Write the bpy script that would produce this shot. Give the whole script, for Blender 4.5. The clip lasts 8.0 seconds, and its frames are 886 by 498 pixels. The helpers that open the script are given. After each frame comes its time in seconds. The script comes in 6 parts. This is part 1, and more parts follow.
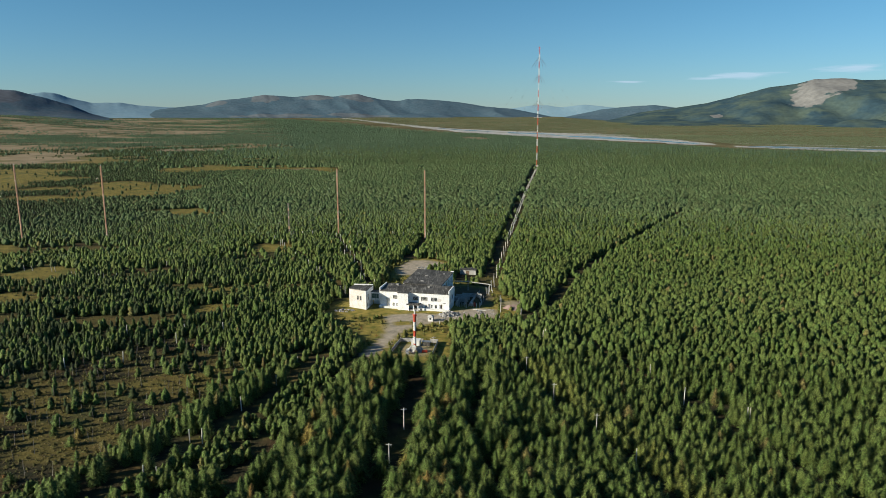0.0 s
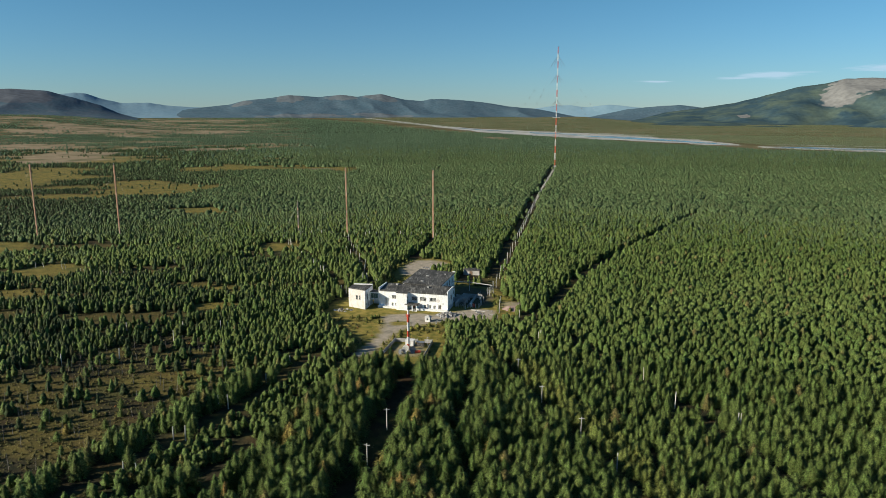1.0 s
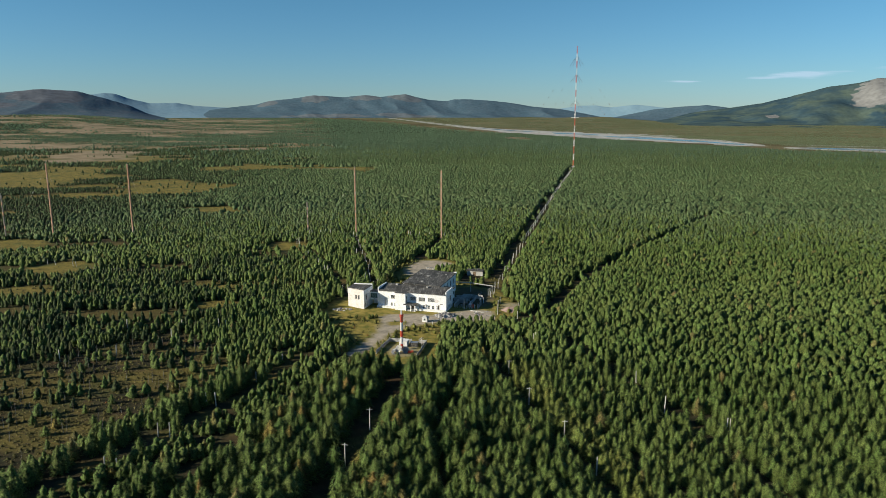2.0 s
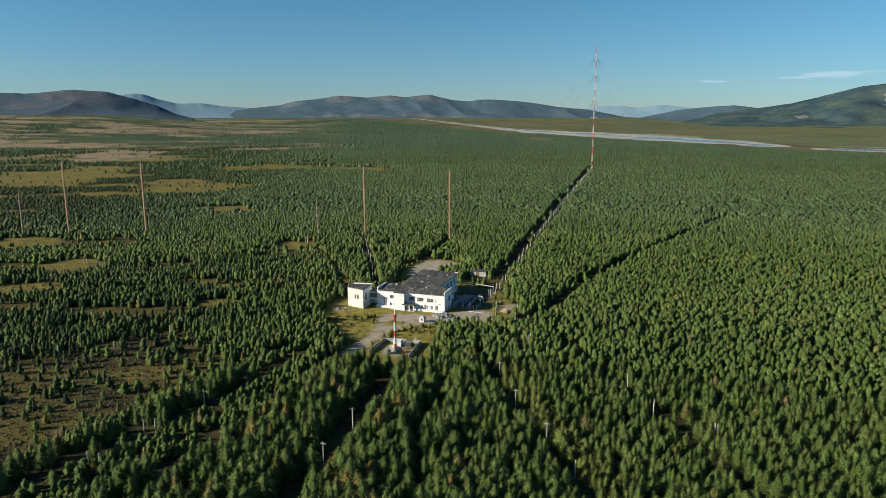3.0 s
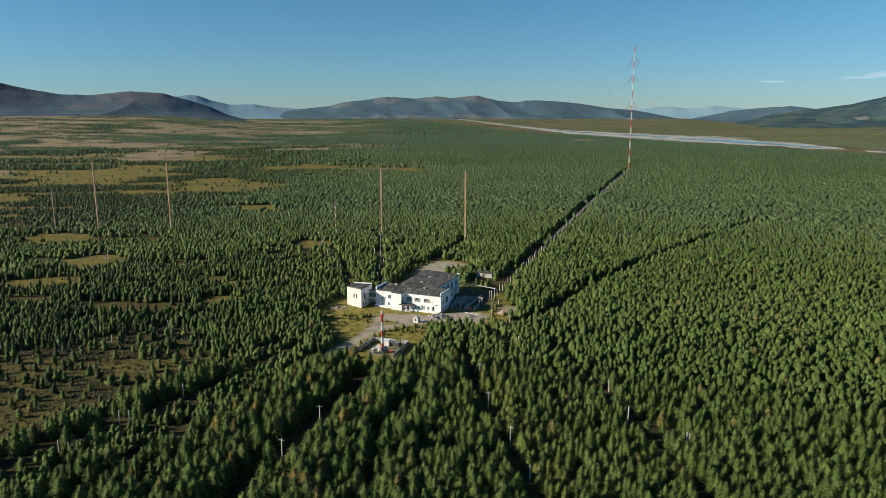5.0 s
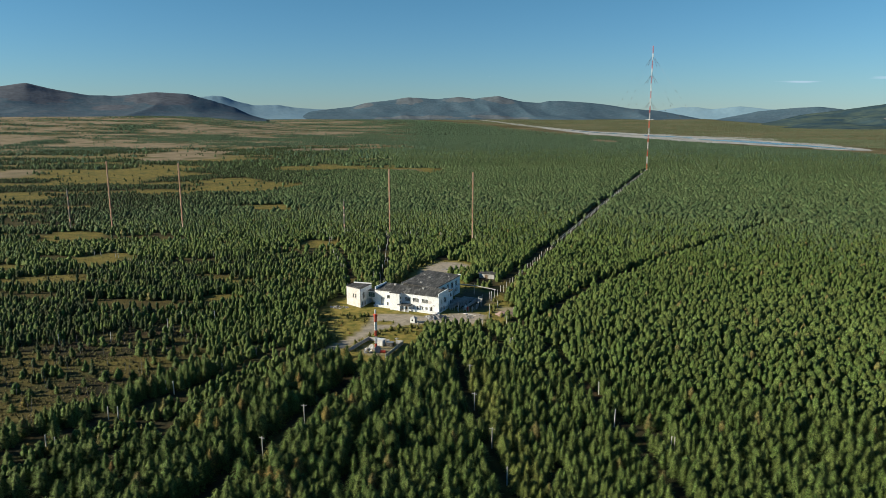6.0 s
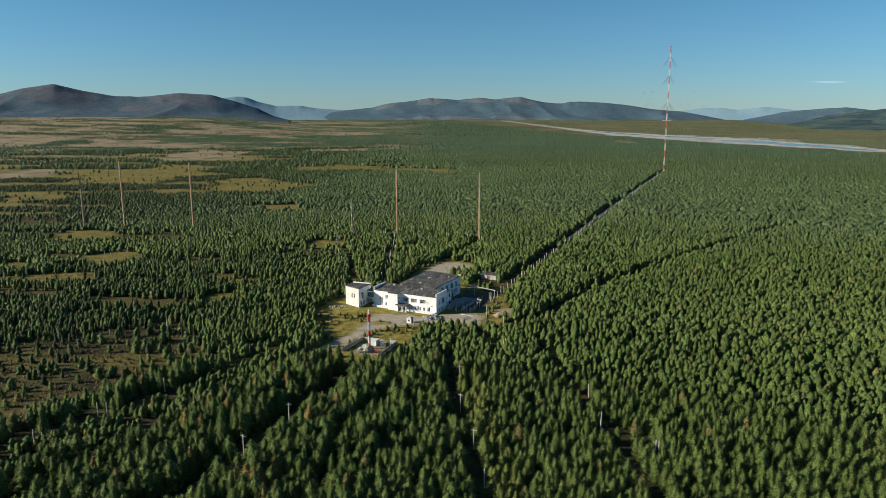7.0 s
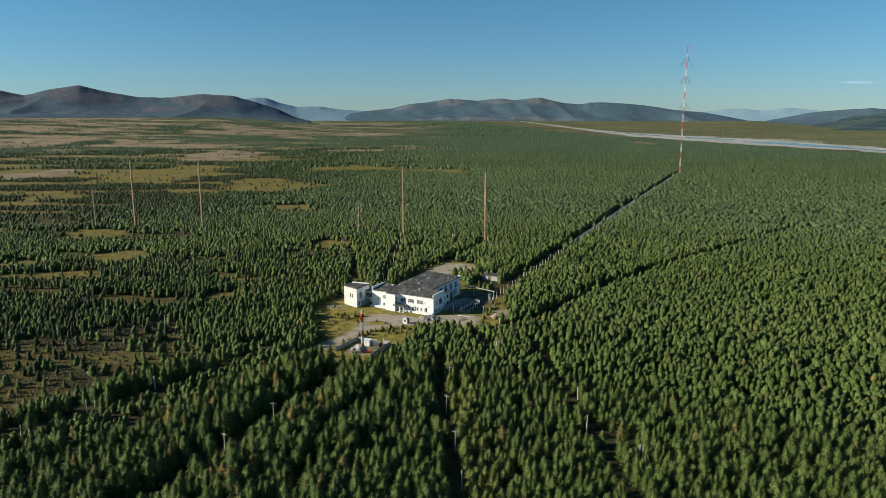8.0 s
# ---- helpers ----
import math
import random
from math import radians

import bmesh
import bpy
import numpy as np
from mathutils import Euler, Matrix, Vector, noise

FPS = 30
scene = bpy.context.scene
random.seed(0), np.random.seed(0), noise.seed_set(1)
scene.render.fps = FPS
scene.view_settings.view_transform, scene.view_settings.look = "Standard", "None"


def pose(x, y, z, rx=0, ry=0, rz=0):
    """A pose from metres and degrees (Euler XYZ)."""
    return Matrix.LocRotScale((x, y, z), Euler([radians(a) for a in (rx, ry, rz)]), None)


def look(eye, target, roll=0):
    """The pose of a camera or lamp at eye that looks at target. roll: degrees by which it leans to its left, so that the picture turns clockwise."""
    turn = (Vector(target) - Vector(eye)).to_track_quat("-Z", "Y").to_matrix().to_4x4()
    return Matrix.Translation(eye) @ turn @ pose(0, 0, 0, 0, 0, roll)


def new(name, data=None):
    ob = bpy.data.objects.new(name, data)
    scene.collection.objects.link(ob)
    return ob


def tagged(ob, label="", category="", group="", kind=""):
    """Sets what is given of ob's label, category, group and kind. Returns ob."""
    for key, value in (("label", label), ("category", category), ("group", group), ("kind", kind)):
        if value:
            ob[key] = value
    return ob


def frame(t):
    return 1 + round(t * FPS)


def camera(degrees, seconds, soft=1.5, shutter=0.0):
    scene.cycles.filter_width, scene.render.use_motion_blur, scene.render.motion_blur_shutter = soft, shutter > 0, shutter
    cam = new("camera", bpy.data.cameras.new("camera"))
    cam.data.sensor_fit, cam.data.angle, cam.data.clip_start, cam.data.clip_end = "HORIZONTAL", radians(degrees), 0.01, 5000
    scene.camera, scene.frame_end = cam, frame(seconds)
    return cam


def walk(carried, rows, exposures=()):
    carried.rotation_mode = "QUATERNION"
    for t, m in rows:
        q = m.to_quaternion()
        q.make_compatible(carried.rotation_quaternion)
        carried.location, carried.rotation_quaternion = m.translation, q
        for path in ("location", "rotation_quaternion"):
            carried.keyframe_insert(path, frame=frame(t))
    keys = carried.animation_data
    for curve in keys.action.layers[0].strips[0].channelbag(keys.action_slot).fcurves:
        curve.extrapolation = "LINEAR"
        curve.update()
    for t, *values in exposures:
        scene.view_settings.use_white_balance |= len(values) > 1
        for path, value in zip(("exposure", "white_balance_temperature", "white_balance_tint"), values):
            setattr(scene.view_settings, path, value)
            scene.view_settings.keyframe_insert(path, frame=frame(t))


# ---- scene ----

# the camera: seconds, place, yaw to the left, pitch, roll
EXPOSURE, KELVIN, TINT = 0.74, 6000, 4
cam = camera(64.67, 8.0, soft=0.75)
PATH = [
    (0.0, 0.00, 0.00, 81.33, 0.000, -11.375, -0.093),
    (0.5, 5.10, 0.50, 81.29, 0.973, -11.376, -0.063),
    (1.0, 10.25, 0.99, 81.27, 1.953, -11.374, -0.031),
    (1.5, 15.42, 1.50, 81.25, 2.938, -11.369, 0.003),
    (2.0, 20.61, 2.02, 81.24, 3.927, -11.361, 0.037),
    (2.5, 25.80, 2.57, 81.23, 4.915, -11.351, 0.072),
    (3.0, 30.98, 3.16, 81.22, 5.901, -11.339, 0.106),
    (3.5, 36.13, 3.80, 81.21, 6.882, -11.324, 0.140),
    (4.0, 41.24, 4.50, 81.20, 7.856, -11.307, 0.172),
    (4.5, 46.30, 5.28, 81.18, 8.820, -11.287, 0.202),
    (5.0, 51.29, 6.13, 81.16, 9.771, -11.265, 0.229),
    (5.5, 56.20, 7.07, 81.12, 10.708, -11.242, 0.253),
    (6.0, 61.02, 8.12, 81.08, 11.628, -11.216, 0.274),
    (6.5, 65.72, 9.28, 81.01, 12.527, -11.188, 0.290),
    (7.0, 70.31, 10.56, 80.93, 13.405, -11.159, 0.302),
    (7.5, 74.75, 11.97, 80.83, 14.257, -11.127, 0.308),
    (8.0, 79.05, 13.53, 80.71, 15.082, -11.094, 0.309),
]
walk(cam, [(t, pose(x, y, z, 0, 0, yaw) @ pose(0, 0, 0, 90 + pitch, 0, roll)) for t, x, y, z, yaw, pitch, roll in PATH],
     exposures=[(0.0, EXPOSURE, KELVIN, TINT), (8.0, EXPOSURE, KELVIN, TINT)])

# ---- sky and sun ----
SUN_EL, SUN_AZ = 23.0, 250.0  # degrees; the azimuth goes clockwise from +y

world = bpy.data.worlds.new("world")
scene.world = world
world.use_nodes = True
wn, wl = world.node_tree.nodes, world.node_tree.links
wn.clear()
sky = wn.new("ShaderNodeTexSky")
sky.sky_type = "NISHITA"
sky.sun_disc = False
sky.sun_elevation, sky.sun_rotation = radians(SUN_EL), radians(SUN_AZ)
sky.altitude, sky.air_density, sky.dust_density, sky.ozone_density = 100, 1.0, 0.0, 3.0
back = wn.new("ShaderNodeBackground")
back.inputs["Strength"].default_value = 0.0455
wout = wn.new("ShaderNodeOutputWorld")
tone = wn.new("ShaderNodeMix")
tone.data_type, tone.blend_type = "RGBA", "MULTIPLY"
tone.inputs[0].default_value = 1.0
wl.new(sky.outputs[0], tone.inputs[6])
low = wn.new("ShaderNodeMix")  # air tint: paler blue towards the horizon
low.data_type = "RGBA"
low.inputs[6].default_value, low.inputs[7].default_value = (0.655, 0.91, 1.28, 1), (0.655, 0.99, 1.13, 1)
rise, up_at = wn.new("ShaderNodeSeparateXYZ"), wn.new("ShaderNodeMapRange")
up_at.inputs[1].default_value, up_at.inputs[2].default_value = 0.0, 0.16
wl.new(rise.outputs[2], up_at.inputs[0])
wl.new(up_at.outputs[0], low.inputs[0])
wl.new(low.outputs[2], tone.inputs[7])
# thin cloud streaks low over the mountain
coord = wn.new("ShaderNodeTexCoord")
wl.new(coord.outputs["Generated"], rise.inputs[0])
stretch = wn.new("ShaderNodeMapping")
stretch.inputs["Scale"].default_value = (9, 9, 120)
wl.new(coord.outputs["Generated"], stretch.inputs["Vector"])
wisps = wn.new("ShaderNodeTexNoise")
wisps.inputs["Scale"].default_value, wisps.inputs["Detail"].default_value = 1.6, 6
wl.new(stretch.outputs[0], wisps.inputs["Vector"])


def sky_math(op, a, b):
    x = wn.new("ShaderNodeMath")
    x.operation = op
    x.use_clamp = op == "MULTIPLY"
    for i, v in enumerate((a, b)):
        if isinstance(v, (int, float)):
            x.inputs[i].default_value = v
        else:
            wl.new(v, x.inputs[i])
    if op == "MULTIPLY_ADD":
        x.inputs[2].default_value = -1.2
    return x.outputs[0]


def sky_patch(az, el, wide, high):
    """A soft oval of the sky round a bearing and an elevation."""
    sep = wn.new("ShaderNodeSeparateXYZ")
    wl.new(coord.outputs["Generated"], sep.inputs[0])
    da = sky_math("DIVIDE", sky_math("SUBTRACT", sky_math("ARCTAN2", sep.outputs[0], sep.outputs[1]), radians(az)), radians(wide))
    de = sky_math("DIVIDE", sky_math("SUBTRACT", sep.outputs[2], math.sin(radians(el))), radians(high))
    r = sky_math("SQRT", sky_math("ADD", sky_math("POWER", sky_math("ABSOLUTE", da, 0), 2), sky_math("POWER", sky_math("ABSOLUTE", de, 0), 2)), 0)
    return sky_math("MAXIMUM", sky_math("SUBTRACT", 1.0, r), 0.0)


cover = None
for patch in ((22.2, 2.36, 5.6, 0.42), (29.0, 2.72, 3.8, 0.42), (14.3, 1.98, 3.0, 0.16), (-8.2, 2.62, 0.7, 0.05)):
    p = sky_patch(*patch)
    cover = p if cover is None else sky_math("MAXIMUM", cover, p)
fringe = sky_math("MULTIPLY", sky_math("SUBTRACT", sky_math("ADD", cover, sky_math("MULTIPLY_ADD", wisps.outputs[0], 2.4)), 0.45), 2.2)
haze = wn.new("ShaderNodeMix")
haze.data_type = "RGBA"
wl.new(sky_math("MULTIPLY", sky_math("MULTIPLY", fringe, sky_math("MULTIPLY", cover, 3.0)), 0.62), haze.inputs[0])
wl.new(tone.outputs[2], haze.inputs[6])
haze.inputs[7].default_value = (7.9, 9.2, 10.9, 1)
wl.new(haze.outputs[2], back.inputs[0])
wl.new(back.outputs[0], wout.inputs[0])

sun_data = bpy.data.lights.new("sun", "SUN")
sun_data.energy, sun_data.angle, sun_data.color = 5.0, radians(0.53), (1.0, 0.86, 0.66)
sun = new("sun", sun_data)
sun_dir = Vector((math.sin(radians(SUN_AZ)) * math.cos(radians(SUN_EL)), math.cos(radians(SUN_AZ)) * math.cos(radians(SUN_EL)), math.sin(radians(SUN_EL))))
sun.matrix_world = look((0, 0, 300), Vector((0, 0, 300)) - sun_dir)

# ---- materials ----
def material(name, a, b, size=1.0, fine=8.0, rough=0.8, metal=0.0, bump=0.3, third=None, third_size=4.0, third_at=0.6, attr="", vary=0.0, stretch=(1, 1, 1), spec=0.3, warp=0.0, grit=0.5):
    """Two tones by noise of `size` metres, a finer grain, and a third tone in patches; `vary` shifts whole pieces."""
    m = bpy.data.materials.new(name)
    m.use_nodes = True
    n, l = m.node_tree.nodes, m.node_tree.links
    bsdf = n["Principled BSDF"]
    bsdf.inputs["Roughness"].default_value, bsdf.inputs["Metallic"].default_value = rough, metal
    bsdf.inputs["Specular IOR Level"].default_value = spec
    geo = n.new("ShaderNodeNewGeometry")
    mapping = n.new("ShaderNodeMapping")
    mapping.inputs["Scale"].default_value = stretch
    l.new(geo.outputs["Position"], mapping.inputs["Vector"])

    def noise_node(metres, detail):
        t = n.new("ShaderNodeTexNoise")
        t.inputs["Scale"].default_value, t.inputs["Detail"].default_value = 1.0 / metres, detail
        t.inputs["Distortion"].default_value = warp
        l.new(mapping.outputs[0], t.inputs["Vector"])
        return t

    def mix(fac, c1, c2):
        x = n.new("ShaderNodeMix")
        x.data_type = "RGBA"
        l.new(fac, x.inputs[0])
        for c, i in ((c1, 6), (c2, 7)):
            if isinstance(c, tuple):
                x.inputs[i].default_value = (*c, 1)
            else:
                l.new(c, x.inputs[i])
        return x.outputs[2]

    def ramp(out, lo, hi):
        r = n.new("ShaderNodeMapRange")
        r.inputs[1].default_value, r.inputs[2].default_value = lo, hi
        l.new(out, r.inputs[0])
        return r.outputs[0]

    big, small = noise_node(size, 4), noise_node(size / fine, 6)
    col = mix(ramp(big.outputs[0], 0.35, 0.65), a, b)
    if third:
        col = mix(ramp(noise_node(third_size, 5).outputs[0], third_at, third_at + 0.08), col, third)
    grain = ramp(small.outputs[0], 0.25, 0.75)
    hsv = n.new("ShaderNodeHueSaturation")
    l.new(col, hsv.inputs["Color"])
    val = n.new("ShaderNodeMath")
    val.operation = "MULTIPLY_ADD"
    l.new(grain, val.inputs[0])
    val.inputs[1].default_value, val.inputs[2].default_value = grit, 1 - grit / 2
    l.new(val.outputs[0], hsv.inputs["Value"])
    col = hsv.outputs[0]
    if vary:
        info = n.new("ShaderNodeObjectInfo")
        piece = n.new("ShaderNodeMath")
        piece.operation = "MULTIPLY_ADD"
        l.new(info.outputs["Random"], piece.inputs[0])
        piece.inputs[1].default_value, piece.inputs[2].default_value = vary, 1 - vary / 2
        h2 = n.new("ShaderNodeHueSaturation")
        l.new(col, h2.inputs["Color"])
        l.new(piece.outputs[0], h2.inputs["Value"])
        col = h2.outputs[0]
    l.new(col, bsdf.inputs["Base Color"])
    if bump:
        bp = n.new("ShaderNodeBump")
        bp.inputs["Strength"].default_value, bp.inputs["Distance"].default_value = bump, size / fine
        l.new(small.outputs[0], bp.inputs["Height"])
        l.new(bp.outputs[0], bsdf.inputs["Normal"])
    return m


def foliage(name, dark, light, autumn, thin=0.02):
    """Needles: tone by tree (attribute tint, or the object), by spray (island) and a share of turning trees."""
    m = bpy.data.materials.new(name)
    m.use_nodes = True
    n, l = m.node_tree.nodes, m.node_tree.links
    bsdf = n["Principled BSDF"]
    bsdf.inputs["Roughness"].default_value = 0.75
    bsdf.inputs["Specular IOR Level"].default_value = 0.15
    at = n.new("ShaderNodeAttribute")
    at.attribute_name = "tint"
    info, geo = n.new("ShaderNodeObjectInfo"), n.new("ShaderNodeNewGeometry")

    def math_node(op, *args):
        x = n.new("ShaderNodeMath")
        x.operation = op
        for i, v in enumerate(args):
            if isinstance(v, (int, float)):
                x.inputs[i].default_value = v
            else:
                l.new(v, x.inputs[i])
        return x.outputs[0]

    def mix(fac, c1, c2):
        x = n.new("ShaderNodeMix")
        x.data_type = "RGBA"
        l.new(fac, x.inputs[0])
        for c, i in ((c1, 6), (c2, 7)):
            if isinstance(c, tuple):
                x.inputs[i].default_value = (*c, 1)
            else:
                l.new(c, x.inputs[i])
        return x.outputs[2]

    joined = math_node("GREATER_THAN", at.outputs["Fac"], -0.5)
    tone = math_node("ADD", math_node("MULTIPLY", at.outputs["Fac"], joined), math_node("MULTIPLY", info.outputs["Random"], math_node("SUBTRACT", 1.0, joined)))
    col = mix(tone, dark, light)
    turn = math_node("MULTIPLY", math_node("GREATER_THAN", math_node("FRACT", math_node("MULTIPLY", tone, 173.0)), 0.985), 0.6)
    col = mix(turn, col, autumn)
    hsv = n.new("ShaderNodeHueSaturation")
    l.new(col, hsv.inputs["Color"])
    sprays = n.new("ShaderNodeTexNoise")  # clumps of needles; self-shadow of the gaps between them goes into the colour
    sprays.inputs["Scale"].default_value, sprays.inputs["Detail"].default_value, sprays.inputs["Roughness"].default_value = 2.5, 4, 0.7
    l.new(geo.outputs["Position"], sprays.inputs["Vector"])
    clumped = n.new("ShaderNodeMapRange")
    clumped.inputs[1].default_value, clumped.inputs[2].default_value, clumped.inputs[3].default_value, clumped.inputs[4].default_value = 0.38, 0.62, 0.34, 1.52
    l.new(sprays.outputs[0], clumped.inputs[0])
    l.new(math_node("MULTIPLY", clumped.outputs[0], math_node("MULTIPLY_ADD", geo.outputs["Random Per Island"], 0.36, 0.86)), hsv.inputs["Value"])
    l.new(math_node("MULTIPLY_ADD", geo.outputs["Random Per Island"], 0.03, 0.485), hsv.inputs["Hue"])
    l.new(hsv.outputs[0], bsdf.inputs["Base Color"])
    # sprays of needles shade as a rounded mass, not as single blades
    swell = n.new("ShaderNodeAttribute")
    swell.attribute_name = "swell"
    to_world = n.new("ShaderNodeVectorTransform")
    to_world.vector_type, to_world.convert_from, to_world.convert_to = "NORMAL", "OBJECT", "WORLD"
    l.new(swell.outputs["Vector"], to_world.inputs[0])
    blend, unit = n.new("ShaderNodeVectorMath"), n.new("ShaderNodeVectorMath")
    blend.operation, unit.operation = "MULTIPLY_ADD", "NORMALIZE"
    l.new(geo.outputs["Normal"], blend.inputs[0])
    blend.inputs[1].default_value = (0.9, 0.9, 0.9)
    l.new(to_world.outputs[0], blend.inputs[2])
    l.new(blend.outputs[0], unit.inputs[0])
    ruffle = n.new("ShaderNodeBump")
    ruffle.inputs["Strength"].default_value, ruffle.inputs["Distance"].default_value = 1.0, 0.6
    l.new(sprays.outputs[0], ruffle.inputs["Height"])
    l.new(unit.outputs[0], ruffle.inputs["Normal"])
    l.new(ruffle.outputs[0], bsdf.inputs["Normal"])
    tr = n.new("ShaderNodeBsdfTranslucent")
    l.new(hsv.outputs[0], tr.inputs[0])
    sh = n.new("ShaderNodeMixShader")
    sh.inputs[0].default_value = thin
    l.new(bsdf.outputs[0], sh.inputs[1])
    l.new(tr.outputs[0], sh.inputs[2])
    l.new(sh.outputs[0], n["Material Output"].inputs[0])
    return m


def land_material():
    """Ground by its cover: forest floor, wet bog, dry grass bog and bare gravel, each with its own grain."""
    m = bpy.data.materials.new("land")
    m.use_nodes = True
    n, l = m.node_tree.nodes, m.node_tree.links
    bsdf = n["Principled BSDF"]
    bsdf.inputs["Roughness"].default_value = 0.95
    bsdf.inputs["Specular IOR Level"].default_value = 0.1
    geo = n.new("ShaderNodeNewGeometry")

    def noise_out(metres, detail=5, lo=0.35, hi=0.65):
        t = n.new("ShaderNodeTexNoise")
        t.inputs["Scale"].default_value, t.inputs["Detail"].default_value = 1.0 / metres, detail
        l.new(geo.outputs["Position"], t.inputs["Vector"])
        r = n.new("ShaderNodeMapRange")
        r.inputs[1].default_value, r.inputs[2].default_value = lo, hi
        l.new(t.outputs[0], r.inputs[0])
        return r.outputs[0]

    def mix(fac, c1, c2):
        x = n.new("ShaderNodeMix")
        x.data_type = "RGBA"
        l.new(fac, x.inputs[0])
        for c, i in ((c1, 6), (c2, 7)):
            if isinstance(c, tuple):
                x.inputs[i].default_value = (*c, 1)
            else:
                l.new(c, x.inputs[i])
        return x.outputs[2]

    def cover(name):
        a = n.new("ShaderNodeAttribute")
        a.attribute_name = name
        return a.outputs["Fac"]

    floor = mix(noise_out(2.5), (0.016, 0.018, 0.009), (0.044, 0.035, 0.018))
    floor = mix(noise_out(9, 5, 0.5, 0.7), floor, (0.061, 0.037, 0.019))
    wood = mix(noise_out(14, 6), (0.016, 0.030, 0.010), (0.036, 0.056, 0.018))
    bog = mix(noise_out(6), (0.116, 0.097, 0.023), (0.201, 0.159, 0.040))
    bog = mix(noise_out(22, 5, 0.52, 0.66), bog, (0.091, 0.094, 0.026))
    bog = mix(noise_out(1.6, 4, 0.56, 0.66), bog, (0.048, 0.040, 0.020))
    tan = mix(noise_out(30), (0.187, 0.144, 0.088), (0.266, 0.207, 0.132))
    tan = mix(noise_out(70, 6, 0.5, 0.66), tan, (0.094, 0.090, 0.040))
    grass = mix(noise_out(3), (0.135, 0.134, 0.026), (0.322, 0.245, 0.062))
    gravel = mix(noise_out(2.0, 6), (0.272, 0.232, 0.180), (0.368, 0.316, 0.248))
    gravel = mix(noise_out(5.0, 5, 0.55, 0.75), gravel, (0.176, 0.160, 0.120))
    col = mix(cover("wood"), floor, wood)
    col = mix(cover("bog"), col, bog)
    col = mix(cover("tan"), col, tan)
    col = mix(cover("grass"), col, grass)
    col = mix(cover("gravel"), col, gravel)
    l.new(col, bsdf.inputs["Base Color"])
    t = n.new("ShaderNodeTexNoise")
    t.inputs["Scale"].default_value, t.inputs["Detail"].default_value = 1.5, 6
    l.new(geo.outputs["Position"], t.inputs["Vector"])
    bp = n.new("ShaderNodeBump")
    bp.inputs["Strength"].default_value, bp.inputs["Distance"].default_value = 0.6, 0.5
    l.new(t.outputs[0], bp.inputs["Height"])
    l.new(bp.outputs[0], bsdf.inputs["Normal"])
    return m


def hill_material(name, a, b, scree=(0.36, 0.35, 0.33), size=160.0, grit=0.35):
    """Far slopes: tundra and scrub in large patches, in haze-tinted tones; bare stone where the attribute scree says
    so.
    """
    m = material(name, a, b, size=size, fine=6, rough=1.0, bump=0.12, third=tuple(v * 0.95 for v in a), third_size=size * 0.9, third_at=0.56, spec=0.0, warp=0.2, stretch=(1.0, 1.0, 1.5), grit=grit)
    n, l = m.node_tree.nodes, m.node_tree.links
    bsdf = n["Principled BSDF"]
    old = bsdf.inputs["Base Color"].links[0].from_socket
    at = n.new("ShaderNodeAttribute")
    at.attribute_name = "scree"
    rag = n.new("ShaderNodeTexNoise")
    rag.inputs["Scale"].default_value, rag.inputs["Detail"].default_value = 1 / 55, 9
    l.new(n["Mapping"].outputs[0], rag.inputs["Vector"])
    edge, cut = n.new("ShaderNodeMath"), n.new("ShaderNodeMapRange")
    edge.operation = "ADD"
    l.new(at.outputs["Fac"], edge.inputs[0])
    l.new(rag.outputs[0], edge.inputs[1])
    cut.inputs[1].default_value, cut.inputs[2].default_value = 0.98, 1.08
    l.new(edge.outputs[0], cut.inputs[0])
    x = n.new("ShaderNodeMix")
    x.data_type = "RGBA"
    l.new(cut.outputs[0], x.inputs[0])
    l.new(old, x.inputs[6])
    stones, tones = n.new("ShaderNodeTexNoise"), n.new("ShaderNodeMix")  # bare rock and rubble in lighter and darker runs
    stones.inputs["Scale"].default_value, stones.inputs["Detail"].default_value = 1 / 30, 8
    l.new(n["Mapping"].outputs[0], stones.inputs["Vector"])
    tones.data_type = "RGBA"
    l.new(stones.outputs[0], tones.inputs[0])
    tones.inputs[6].default_value, tones.inputs[7].default_value = (*(v * 0.55 for v in scree), 1), (*(v * 1.4 for v in scree), 1)
    l.new(tones.outputs[2], x.inputs[7])
    l.new(x.outputs[2], bsdf.inputs["Base Color"])
    return m


def glass_material():
    m = bpy.data.materials.new("old window glass")
    m.use_nodes = True
    b = m.node_tree.nodes["Principled BSDF"]
    # opaque: the dark of the room behind is put into the glass colour
    b.inputs["Base Color"].default_value = (0.02, 0.025, 0.03, 1)
    b.inputs["Roughness"].default_value, b.inputs["Specular IOR Level"].default_value = 0.12, 0.6
    return m


def water_material():
    m = material("river water", (0.10, 0.14, 0.17), (0.15, 0.19, 0.22), size=40, fine=10, rough=0.08, bump=0.08, spec=0.6)
    return m


M_LAND = land_material()
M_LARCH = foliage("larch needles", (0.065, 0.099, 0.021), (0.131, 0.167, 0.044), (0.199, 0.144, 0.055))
# the two farther woods are bluer: aerial haze put into the needle colour
M_WOOD_HAZE_MID = foliage("larch wood farther out, haze-tinted", (0.073, 0.110, 0.042), (0.126, 0.165, 0.066), (0.118, 0.130, 0.059), thin=0.1)
M_WOOD_HAZE_FAR = foliage("distant larch wood, haze-tinted", (0.076, 0.121, 0.066), (0.112, 0.160, 0.090), (0.101, 0.133, 0.065), thin=0.12)
M_LARCH_DARK = foliage("dark larch needles", (0.034, 0.053, 0.018), (0.058, 0.078, 0.027), (0.076, 0.068, 0.024), thin=0.05)
